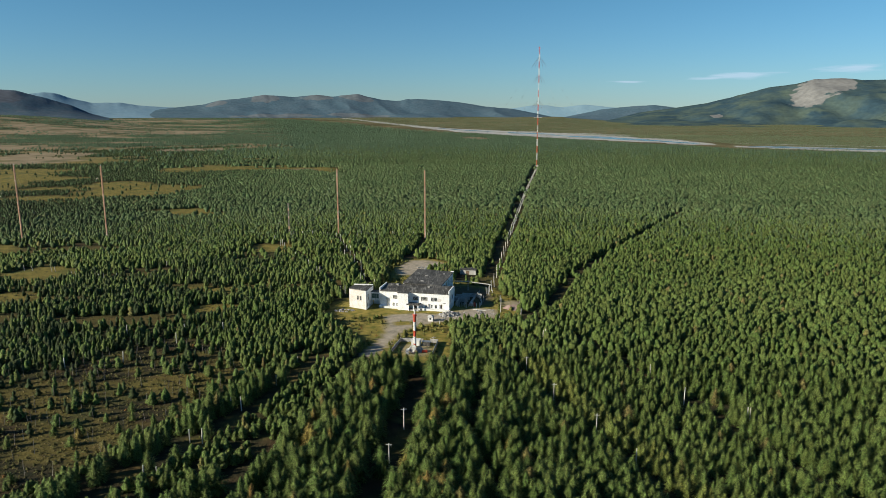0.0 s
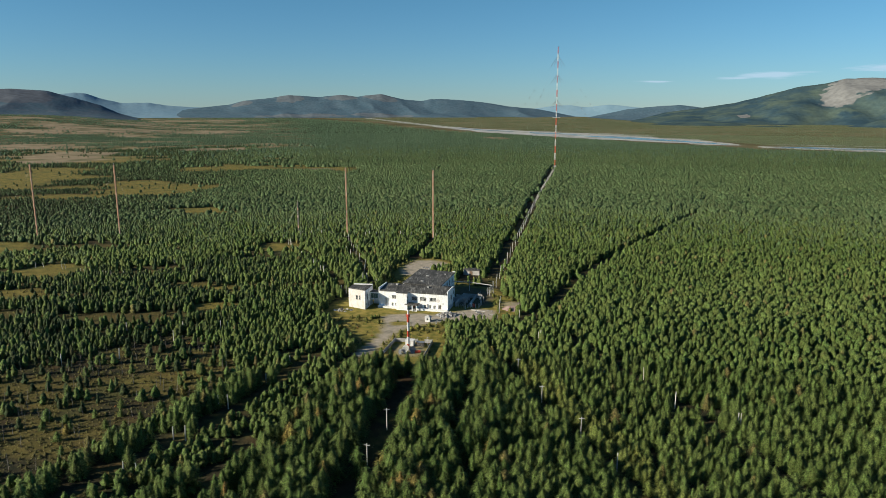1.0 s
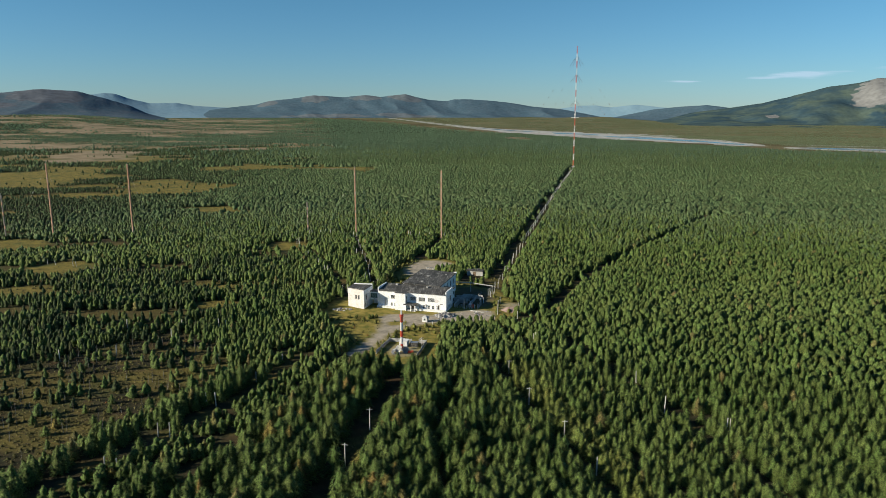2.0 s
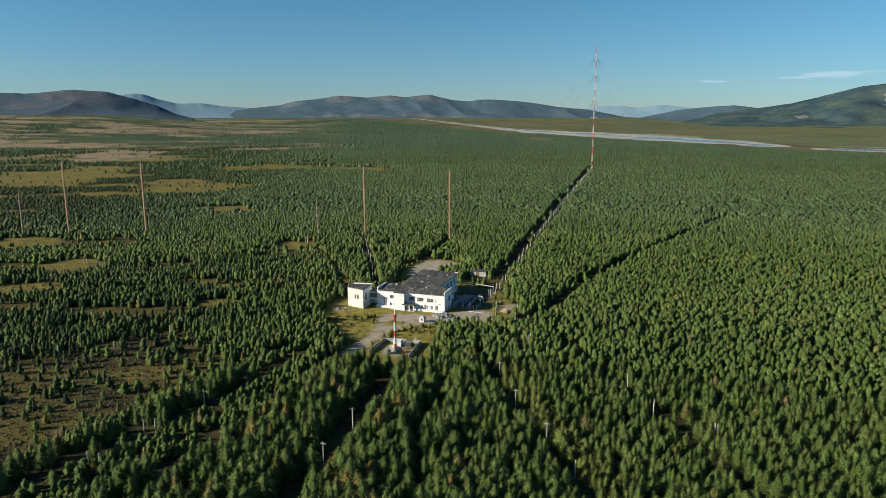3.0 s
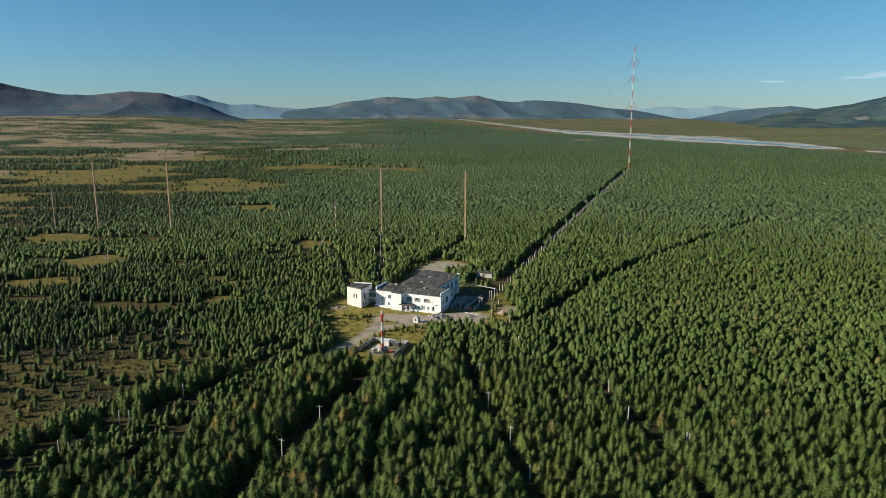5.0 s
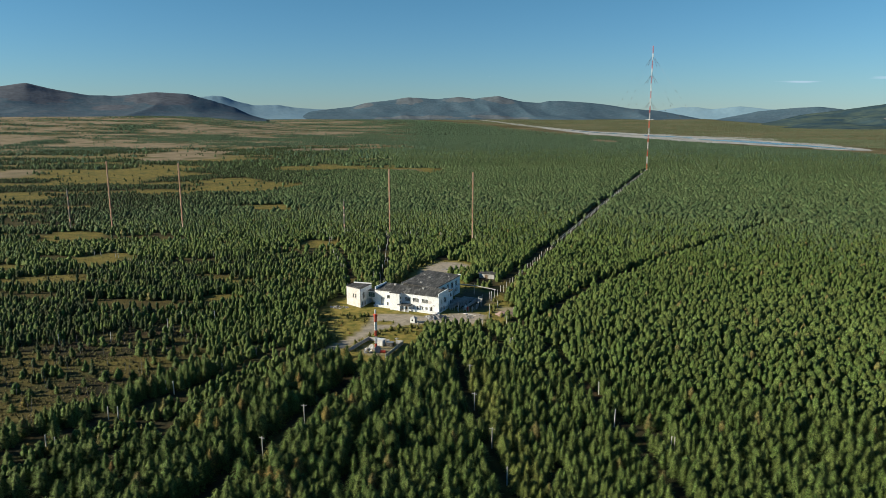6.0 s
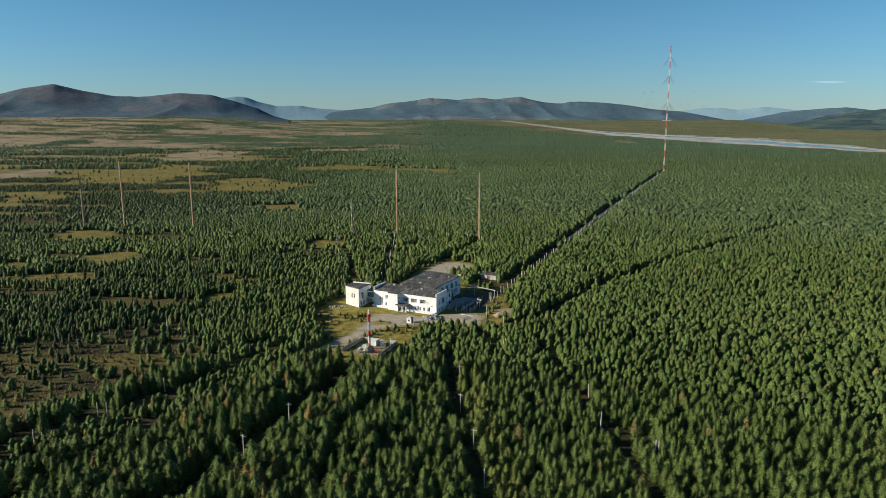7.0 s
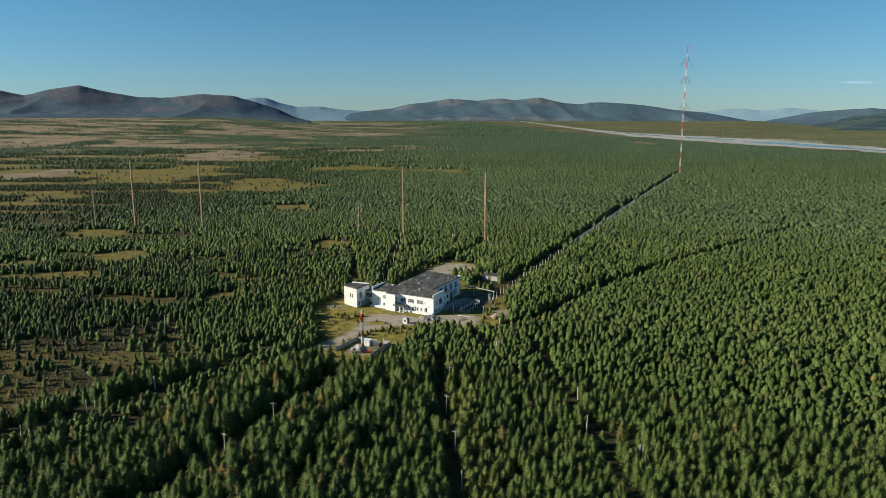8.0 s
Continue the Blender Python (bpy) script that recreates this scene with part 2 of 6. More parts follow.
M_SCRUB = foliage("grey-green willow scrub", (0.102, 0.129, 0.069), (0.151, 0.174, 0.096), (0.189, 0.180, 0.090))
M_BUSH = foliage("yellow-green willow leaves", (0.080, 0.100, 0.022), (0.184, 0.172, 0.042), (0.208, 0.128, 0.040))
M_PALE = foliage("pale young larch needles", (0.105, 0.135, 0.030), (0.165, 0.180, 0.044), (0.20, 0.15, 0.05))
M_TURNED = foliage("autumn larch needles", (0.145, 0.129, 0.031), (0.231, 0.162, 0.046), (0.231, 0.148, 0.044))
M_SHRUB = foliage("dwarf birch and willow", (0.060, 0.063, 0.017), (0.140, 0.118, 0.034), (0.260, 0.109, 0.030))
M_GRASS = foliage("dry sedge", (0.104, 0.088, 0.032), (0.208, 0.168, 0.068), (0.176, 0.096, 0.032))
M_BARK = material("larch bark", (0.096, 0.076, 0.060), (0.160, 0.132, 0.104), size=0.5, fine=6, rough=0.95, bump=0.5)
M_SNAG = material("bleached dead wood", (0.136, 0.120, 0.104), (0.216, 0.196, 0.168), size=0.6, fine=6, rough=0.9, vary=0.3)
M_WATER = water_material()
M_BAR = material("river gravel", (0.288, 0.272, 0.248), (0.400, 0.384, 0.352), size=60, fine=12, rough=0.95, bump=0.2, third=(0.176, 0.168, 0.136), third_size=90)
M_PLASTER = material("white plaster, rain-streaked", (0.703, 0.699, 0.681), (0.798, 0.795, 0.793), size=2.2, fine=9, rough=0.9, bump=0.25, third=(0.475, 0.427, 0.366), third_size=1.3, third_at=0.64, stretch=(1, 1, 0.5))
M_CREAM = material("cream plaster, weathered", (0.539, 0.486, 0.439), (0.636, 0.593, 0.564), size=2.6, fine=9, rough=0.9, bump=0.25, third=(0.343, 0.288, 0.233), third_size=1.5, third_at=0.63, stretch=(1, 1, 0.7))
M_FELT = material("roofing felt", (0.044, 0.042, 0.039), (0.080, 0.076, 0.070), size=1.6, fine=10, rough=0.85, bump=0.3, third=(0.152, 0.144, 0.130), third_size=1.2, third_at=0.53, vary=0.8, stretch=(2.2, 0.35, 1))
M_CONCRETE = material("weathered concrete", (0.320, 0.308, 0.288), (0.432, 0.416, 0.392), size=1.2, fine=8, rough=0.9, bump=0.3, third=(0.200, 0.188, 0.168), third_size=0.9, third_at=0.62, vary=0.25)
M_GREYWOOD = material("grey weathered timber", (0.336, 0.320, 0.296), (0.464, 0.448, 0.416), size=0.5, fine=6, rough=0.9, bump=0.4, vary=0.4, stretch=(1, 1, 0.3))
M_FRAME = material("old white window paint", (0.440, 0.432, 0.408), (0.560, 0.552, 0.528), size=0.5, fine=6, rough=0.7, bump=0.2, vary=0.2)
M_DOOR = material("brown door paint", (0.128, 0.088, 0.060), (0.192, 0.136, 0.088), size=0.6, fine=7, rough=0.7, bump=0.2)
M_TEAL = material("dull green panel", (0.048, 0.104, 0.092), (0.072, 0.136, 0.120), size=0.8, fine=6, rough=0.5, bump=0.1)
M_RED = material("red mast paint", (0.448, 0.060, 0.032), (0.528, 0.088, 0.048), size=1.0, fine=8, rough=0.55, bump=0.1, third=(0.320, 0.080, 0.048), third_size=0.7, third_at=0.66)
M_WHITE = material("white mast paint", (0.592, 0.584, 0.568), (0.664, 0.656, 0.640), size=1.0, fine=8, rough=0.55, bump=0.1, third=(0.440, 0.400, 0.360), third_size=0.7, third_at=0.68)
M_RUST = material("rusted steel", (0.344, 0.200, 0.124), (0.448, 0.296, 0.208), size=2.5, fine=8, rough=0.9, bump=0.3, third=(0.384, 0.336, 0.288), third_size=3.0, third_at=0.58)
M_STEEL = material("galvanised steel", (0.320, 0.328, 0.336), (0.416, 0.424, 0.432), size=0.8, fine=8, rough=0.45, metal=0.7, bump=0.1)
M_DARK = material("unlit room painted dark", (0.016, 0.016, 0.016), (0.028, 0.026, 0.024), size=1.0, rough=0.95, bump=0.0)
M_PORCELAIN = material("brown porcelain", (0.080, 0.056, 0.044), (0.120, 0.088, 0.072), size=0.5, rough=0.35, bump=0.0)
M_RUBBLE = material("broken masonry", (0.288, 0.272, 0.256), (0.448, 0.432, 0.408), size=0.8, fine=5, rough=0.95, bump=0.3, third=(0.112, 0.104, 0.104), third_size=1.1, third_at=0.52)
M_PINK = material("heap of reddish gravel", (0.240, 0.160, 0.136), (0.320, 0.232, 0.200), size=1.2, fine=8, rough=0.95, bump=0.4)
M_GLASS = glass_material()

# ---- building tools ----
def part(name, bm, mat, parent=None, label=""):
    """Links a bmesh as one mesh object under a thing or a part."""
    me = bpy.data.meshes.new(name)
    bm.to_mesh(me)
    bm.free()
    me.materials.append(mat)
    ob = new(name, me)
    if parent is not None:
        ob.parent = parent
    if label:
        tagged(ob, label)
    return ob


def thing(name, m, label, category, group="", kind=""):
    ob = new(name)
    ob.empty_display_size = 0.5
    ob.matrix_world = m
    return tagged(ob, label, category, group, kind)


def box(bm, x0, x1, y0, y1, z0, z1, m=None):
    vs = [bm.verts.new((x, y, z)) for z in (z0, z1) for x, y in ((x0, y0), (x1, y0), (x1, y1), (x0, y1))]
    for f in ((3, 2, 1, 0), (4, 5, 6, 7), (0, 1, 5, 4), (1, 2, 6, 5), (2, 3, 7, 6), (3, 0, 4, 7)):
        bm.faces.new([vs[i] for i in f])
    if m is not None:
        bmesh.ops.transform(bm, matrix=m, verts=vs)
    return vs


def tube(bm, a, b, r0, r1=None, sides=6, cap=True):
    """A round bar from a to b."""
    a, b = Vector(a), Vector(b)
    r1 = r0 if r1 is None else r1
    q = (b - a).to_track_quat("Z", "Y").to_matrix()
    rings = []
    for p, r in ((a, r0), (b, r1)):
        rings.append([bm.verts.new(p + q @ Vector((r * math.cos(k * math.tau / sides), r * math.sin(k * math.tau / sides), 0))) for k in range(sides)])
    for k in range(sides):
        bm.faces.new((rings[0][k], rings[0][(k + 1) % sides], rings[1][(k + 1) % sides], rings[1][k]))
    if cap:
        bm.faces.new(rings[0][::-1])
        bm.faces.new(rings[1])


def prism(bm, pts, z0, z1):
    lo = [bm.verts.new((x, y, z0)) for x, y in pts]
    hi = [bm.verts.new((x, y, z1)) for x, y in pts]
    k = len(pts)
    bm.faces.new(lo[::-1])
    bm.faces.new(hi)
    for i in range(k):
        bm.faces.new((lo[i], lo[(i + 1) % k], hi[(i + 1) % k], hi[i]))


def sheet_mesh(name, verts, faces, mat, smooth=True):
    """A mesh from arrays of places and of triangles or quads."""
    me = bpy.data.meshes.new(name)
    verts, faces = np.asarray(verts, np.float32), np.asarray(faces, np.int32)
    k = faces.shape[1]
    me.vertices.add(len(verts))
    me.vertices.foreach_set("co", verts.ravel())
    me.loops.add(faces.size)
    me.loops.foreach_set("vertex_index", faces.ravel())
    me.polygons.add(len(faces))
    me.polygons.foreach_set("loop_start", np.arange(0, faces.size, k, dtype=np.int32))
    me.polygons.foreach_set("use_smooth", np.full(len(faces), smooth))
    me.update(calc_edges=True)
    me.materials.append(mat)
    return me


def attribute(me, name, values):
    a = me.attributes.new(name, "FLOAT", "POINT")
    a.data.foreach_set("value", np.asarray(values, np.float32))


# ---- fields over the plan ----
def lattice(i, j, seed):
    h = (i.astype(np.int64) * 374761393 + j.astype(np.int64) * 668265263 + seed * 1442695041) & 0x7FFFFFFF
    h = ((h ^ (h >> 13)) * 1274126177) & 0x7FFFFFFF
    return ((h ^ (h >> 16)) & 0xFFFF) / 65535.0


def vnoise(x, y, seed=0):
    i, j = np.floor(x), np.floor(y)
    u, v = x - i, y - j
    u, v = u * u * (3 - 2 * u), v * v * (3 - 2 * v)
    a, b, c, d = lattice(i, j, seed), lattice(i + 1, j, seed), lattice(i, j + 1, seed), lattice(i + 1, j + 1, seed)
    return (a * (1 - u) + b * u) * (1 - v) + (c * (1 - u) + d * u) * v


def fbm(x, y, seed=0, octaves=4):
    s, w, total = 0.0, 0.5, 0.0
    for k in range(octaves):
        s = s + w * vnoise(x * 2**k, y * 2**k, seed + k)
        total += w
        w *= 0.5
    return s / total


def step(x, lo, hi):
    t = np.clip((x - lo) / (hi - lo), 0, 1)
    return t * t * (3 - 2 * t)


def line_far(x, y, pts):
    """How far places lie from a line of points."""
    best = np.full(np.shape(x), 1e9)
    for (ax, ay), (bx, by) in zip(pts[:-1], pts[1:]):
        dx, dy = bx - ax, by - ay
        t = np.clip(((x - ax) * dx + (y - ay) * dy) / (dx * dx + dy * dy), 0, 1)
        best = np.minimum(best, np.hypot(x - ax - t * dx, y - ay - t * dy))
    return best


def inside(x, y, pts):
    """Signed distance to a polygon's edge, positive inside."""
    odd = np.zeros(np.shape(x), bool)
    for (ax, ay), (bx, by) in zip(pts, pts[1:] + pts[:1]):
        if ay != by:
            odd ^= ((ay > y) != (by > y)) & (x < (bx - ax) * (y - ay) / (by - ay) + ax)
    far = line_far(x, y, pts + pts[:1])
    return np.where(odd, far, -far)


def ellipse(x, y, cx, cy, a, b, turn):
    """1 at the middle of an ellipse, 0 on its edge, negative outside."""
    c, s = math.cos(radians(turn)), math.sin(radians(turn))
    dx, dy = x - cx, y - cy
    return 1 - np.hypot((dx * c + dy * s) / a, (-dx * s + dy * c) / b)


# cut lanes that run out from the station: half width, then points
LANES = [
    (4.6, [(-91.2, 103), (-75.2, 133.7), (-58.4, 165.7), (-50.8, 180.3), (-45.2, 200.1), (-38, 224)]),
    (4.4, [(-50, 100), (-45.7, 135.6), (-43.1, 158.4), (-34.8, 185.6), (-29.6, 212.5), (-25, 224)]),
    (5.2, [(-20, 100), (-14.8, 135.5), (-9.9, 166.5), (-7.2, 202.8), (-7, 218)]),
    (2.3, [(19, 228), (27, 200), (33, 183.1), (44.5, 150.3), (58, 105)]),
    (2.0, [(24, 258), (35.3, 235), (50, 216), (64, 206)]),
    (2.1, [(34, 264), (45, 254), (64.7, 208), (72.9, 187.5), (81.5, 157.5), (92, 118)]),
    (1.9, [(12, 204), (10.5, 185), (7, 166), (10.5, 140), (15, 108)]),
    (3.2, [(30, 262), (47.9, 285.9), (61, 325.5), (83.7, 367.9), (118.5, 430.3), (190.8, 550.4)]),
    (2.3, [(-30, 300), (-42, 350), (-66, 440)]),
    (2.0, [(-40, 292), (-66, 360), (-110, 440)]),
    (3.0, [(-24, 352), (-14, 400), (-10, 438)]),
]
HEDGES = [[(-98, 118), (-86, 138), (-69, 171), (-62, 186), (-55.5, 204), (-47, 226)]]
YOUNG = [(-79, 103), (-63, 133.7), (-46.7, 165.7), (-40, 182), (-35, 202)]  # belt of low growth beside the pole lane
BRIGHT = [(24, 222), (32, 200), (38, 183), (49.5, 150), (63, 105)]  # paler young larches beside a cut lane
FEEDER = [(20, 300), (23.1, 323.6), (31.2, 374.2), (47.1, 474.8), (81.7, 689.8), (135.3, 1003)]
ROAD = [(-25, 224), (-21.5, 233), (-18.5, 246)]
YARD = [(-23.1, 232), (-21.7, 252.4), (-23.4, 267), (-21.4, 271), (-10, 274), (-3.2, 272), (3.5, 274), (7, 278), (16, 281), (24, 278), (22, 265.9), (14.5, 262.2), (3.5, 260.8), (-3.1, 258.6), (-8.4, 255.1), (-12.5, 250.9), (-15, 245.6), (-19, 231)]
APRON = [(5, 284), (20, 284), (24, 300), (18, 314), (6, 318), (4, 300)]
PAD = [(-22.6, 338), (-22, 360.6), (-17, 373), (-9, 374.5), (0.5, 367), (1.5, 350), (-6, 338)]
SITE = [(-47, 270), (-40, 252), (-30, 238), (-24, 219), (-18, 212), (2, 212), (5, 232), (2, 252), (10, 258), (30, 264), (34, 284), (25, 312), (10, 322), (-6, 344), (4, 352), (4, 370), (-8, 379), (-20, 377), (-28, 358), (-26, 330), (-34, 300), (-46, 290)]
HEATH = [(-94, 128), (-132, 150), (-150, 190), (-140, 208), (-118, 222), (-103, 240), (-90, 243), (-66, 222), (-60, 205), (-66, 180), (-78, 145)]
MEADOWS = [  # wet yellow openings: place, half sizes, turn
    (-495, 725, 75, 52, 18), (-455, 560, 40, 26, 18), (-300, 712, 76, 55, 18), (-214, 557, 36, 17, 17), (-268, 396, 22, 28, 17),
    (-197, 338, 18, 20, 17), (-240, 305, 16, 16, 17), (-101, 407, 14, 18, 17), (-320, 949, 80, 60, 9), (-355, 758, 40, 45, 9),
    (-189, 540, 24, 18, 9), (-269, 672, 24, 18, 9), (-205, 344, 16, 18, 0), (-94, 278, 15, 10, 0), (-153, 930, 22, 50, 9),
]
DRY = [  # pale dry grass openings
    (-1428, 1459, 160, 300, 22), (-675, 760, 50, 90, 19), (-681, 1219, 90, 150, 20), (-635, 1100, 80, 80, 9), (-489, 1394, 90, 80, 21),
    (-1163, 2265, 190, 160, 20), (-854, 2416, 150, 200, 18), (-2376, 2749, 420, 520, 28), (-198, 938, 36, 30, 19), (90, 1960, 45, 120, 10), (-930, 1500, 120, 120, 20),
]
RIVER_NEAR = [(-1500, 4750), (-915, 4060), (-454, 3490), (-49, 2595), (200, 2150), (330, 1905), (432, 1710), (520, 1555), (593, 1385), (665, 1342), (800, 1270), (1500, 1000), (3000, 500)]

MID = [(-600, 4200), (-30, 2900), (222, 2400), (390, 2140), (505, 1850), (590, 1640), (618, 1590)]
EAST = [(640, 1550), (665, 1516), (760, 1450), (900, 1350), (1250, 1180), (2000, 850)]


def openness(x, y):
    """Cover of the plan: density of trees, and shares of bog, dry bog, grass and gravel."""
    warp = 26 * (fbm(x / 70, y / 70, 11, 3) - 0.5)
    d = np.hypot(x, y)
    edge = np.where(y < 970, -50 - 0.07 * (y - 400), -90 - 0.29 * (y - 970))
    left = step(edge - x + 3 * warp, -20, 90)
    # bands of trees and bog that lie across the view in the left part of the plain
    ca, sa = math.cos(radians(14)), math.sin(radians(14))
    bx, by = x * ca + y * sa, -x * sa + y * ca
    bands = fbm(bx / 150, by / 46, 5, 4)
    far_left = step(d, 550, 1500) * step(edge - x, 60, 520)
    cut = 0.465 + 0.07 * far_left - 0.22 * (1 - step(d, 560, 760))
    soft_edge = 0.03 + 0.05 * step(d, 600, 1200)
    mixed = step(bands, cut - soft_edge, cut + soft_edge)
    dens = 1 - left * (1 - mixed) * (0.93 + 0.06 * step(d, 500, 800))
    bog = left * (1 - mixed)
    tan = bog * step(d + 6 * warp, 1000, 2000)
    gap = step(fbm((x + 0.25 * y) / 60, (y - 0.18 * x) / 10, 8, 3), 0.35, 0.44)
    dens = dens * (1 - 0.5 * step(x, 20, 60) * (1 - step(fbm(x / 8, y / 8, 61, 3), 0.25, 0.33)))
    near_left = step(-22 - x, 0, 30) * step(y, 225, 262) * (1 - step(y, 400, 520))
    dens = dens * (1 - near_left * (1 - gap) * 0.95) * (1 - 0.08 * near_left)
    bog = np.maximum(bog, near_left * (1 - gap) * 0.35)
    ew = 0.5 * (fbm(bx / 40, by / 16, 21, 3) - 0.5)
    for e in MEADOWS:
        k = step(ellipse(x, y, *e) + ew, 0.0, 0.25)
        dens, bog, tan = dens * (1 - 0.96 * k), np.maximum(bog, k), tan * (1 - k)
    for e in DRY:
        k = step(ellipse(x, y, *e) + 1.3 * ew, 0.0, 0.25)
        dens, tan = dens * (1 - 0.95 * k), np.maximum(tan, k)
    heath = step(inside(x, y, HEATH) + 0.5 * warp, -2, 8)
    dens, bog = dens * (1 - 0.82 * heath), np.maximum(bog, 0.5 * heath * step(fbm(x / 14, y / 7, 17, 3), 0.36, 0.62))
    dens = dens * step(line_far(x, y, HEDGES[0]), 2.5, 4.0) * (0.25 + 0.75 * step(line_far(x, y, YOUNG), 4.0, 8.5))
    lane = np.zeros(np.shape(x))
    for w, pts in LANES:
        w = w * (1 - 0.3 * step(y, 160, 212)) if w > 3.5 else w
        lane = np.maximum(lane, 1 - step(line_far(x, y, pts) + 0.06 * warp, w * 0.8, w * 1.15))
    lane = np.maximum(lane, 1 - step(line_far(x, y, FEEDER), 4.5, 6.0))
    row = 1 - step(np.abs(y - 450 + 0.03 * x) + 0.2 * warp, 2, 5)
    row = row * step(x, -120, -100) * (1 - step(x, 0, 20))
    dens = dens * (1 - 0.96 * lane) * (1 - 0.8 * row)
    grass = np.maximum(0.25 * lane * step(fbm(x / 5, y / 5, 3, 2), 0.5, 0.7), 0.8 * row)
    site = step(inside(x, y, SITE) + 0.12 * warp, -1, 1)
    dens, grass = dens * (1 - site), np.maximum(grass, 0.85 * site)
    bog, tan = bog * (1 - site), tan * (1 - site)
    # dark bare earth beside the hall; its shade is partly in this colour
    grass = grass * (1 - 0.85 * step(inside(x, y, APRON) + 0.08 * warp, -1, 1))
    gravel = step(inside(x, y, YARD) - 0.7 + 0.06 * warp, -0.8, 0.8)
    gravel = np.maximum(gravel, 1 - step(line_far(x, y, ROAD) + 0.03 * warp, 2.0, 2.9))
    gravel = np.maximum(gravel, 0.15 * step(inside(x, y, APRON) + 0.08 * warp, -1, 1))
    gravel = np.maximum(gravel, 0.5 * step(ellipse(x, y, -8.5, 229, 6.5, 7.5, 0) + 0.02 * warp, 0.0, 0.2))
    gravel = np.maximum(gravel, step(inside(x, y, PAD) + 0.08 * warp, -1, 1.5))
    scar = step(ellipse(x, y, 4.0, 216, 6.5, 9, -25) + ew, 0.1, 0.5) * 0.7
    scar = np.maximum(scar, 0.6 * step(ellipse(x, y, 30, 285, 7, 9, 0) + ew, 0.1, 0.5))
    dens = dens * (1 - np.clip(1.3 * scar, 0, 1))
    dens = dens * (1 - step(ellipse(x, y, 12.5, 333, 7, 13, 0), 0.0, 0.3))
    for hole in ((184, 540, 4, 14, 20), (-28, 951, 5, 24, 0), (60, 700, 4, 30, 10)):
        dens = dens * (1 - step(ellipse(x, y, *hole), 0.0, 0.3))
    island = step(ellipse(x, y, -15.3, 259.4, 4.9, 3.0, 8), 0.0, 0.2)
    gravel = np.maximum(gravel, scar) * (1 - island)
    # the flood plain along the river: willow scrub and bars
    beyond = inside(x, y, RIVER_NEAR + [(4000, 6000), (-1000, 6500)])
    flood = step(beyond, -85, -50)
    scrub = step(fbm(bx / 260, by / 70, 31, 4), 0.46, 0.53)
    dens = dens * (1 - flood) + flood * np.maximum((0.66 + 0.3 * scrub) * step(beyond, 40, 160), 0.8 * (1 - step(np.abs(beyond + 50), 30, 50)))
    bed = np.maximum(1 - step(line_far(x, y, MID[1:6]), 70, 105), 1 - step(line_far(x, y, EAST), 38, 60))
    dens = dens * (1 - 0.97 * bed)
    tan = np.maximum(tan * (1 - flood), flood * (0.5 - 0.35 * scrub))
    grass = np.maximum(grass, 0.16 * flood)
    return dens, bog, tan, grass, gravel


def far_rise(x, y):
    """The plain climbs to the foot of the hills beyond it."""
    d, az = np.hypot(x, y), np.degrees(np.arctan2(x, y))
    return np.maximum(53 * step(d, 1900, 3500) * step(-az, 19, 33), 27 * step(d, 2600, 4600) * (1 - step(az, 8, 16)))


def height(x, y):
    """Gentle plain, a dip to the right of the lanes, and a rise to the foot of the far left hills."""
    z = -3.0 * np.exp(-(((x - 85) / 48) ** 2) - ((y - 178) / 55) ** 2)
    z = z + 0.5 * (fbm(x / 30, y / 30, 41, 3) - 0.5) * step(np.hypot(x + 8, y - 262), 30, 60)
    return z + far_rise(x, y)



# ---- ground: one sheet to the horizon ----
def build_ground():
    cx, cy = 40.0, 0.0
    az = np.concatenate([np.arange(-180, -62, 4.0), np.arange(-62, 48, 0.5), np.arange(48, 180, 4.0)])
    rr = [2.0, 30.0, 60.0, 85.0]
    while rr[-1] < 4900:
        rr.append(rr[-1] * (1.006 if 205 < rr[-1] < 300 else 1.013 if rr[-1] < 420 else 1.022))
    rr = np.array(rr)
    rr[0] = 0.01
    a, r = np.meshgrid(np.radians(az), rr)
    x, y = cx + r * np.sin(a), cy + r * np.cos(a)
    dens, bog, tan, grass, gravel = openness(x, y)
    z = height(x, y)
    ni, nj = x.shape
    k = np.arange(ni * nj).reshape(ni, nj)
    nxt = np.roll(k, -1, axis=1)
    f = np.stack([k[:-1], k[1:], nxt[1:], nxt[:-1]], -1).reshape(-1, 4)[:, ::-1]
    me = sheet_mesh("ground", np.stack([x, y, z], -1).reshape(-1, 3), f, M_LAND)
    far = step(np.hypot(x - 40, y), 600, 1900)
    for name, v in (("wood", dens * (0.15 + 0.85 * far)), ("bog", bog), ("tan", tan), ("grass", grass), ("gravel", gravel)):
        attribute(me, name, v.ravel())
    tagged(new("ground", me), "mossy larch-forest floor with yellow bog, dry grass and gravel", "ground", kind="structure")


build_ground()


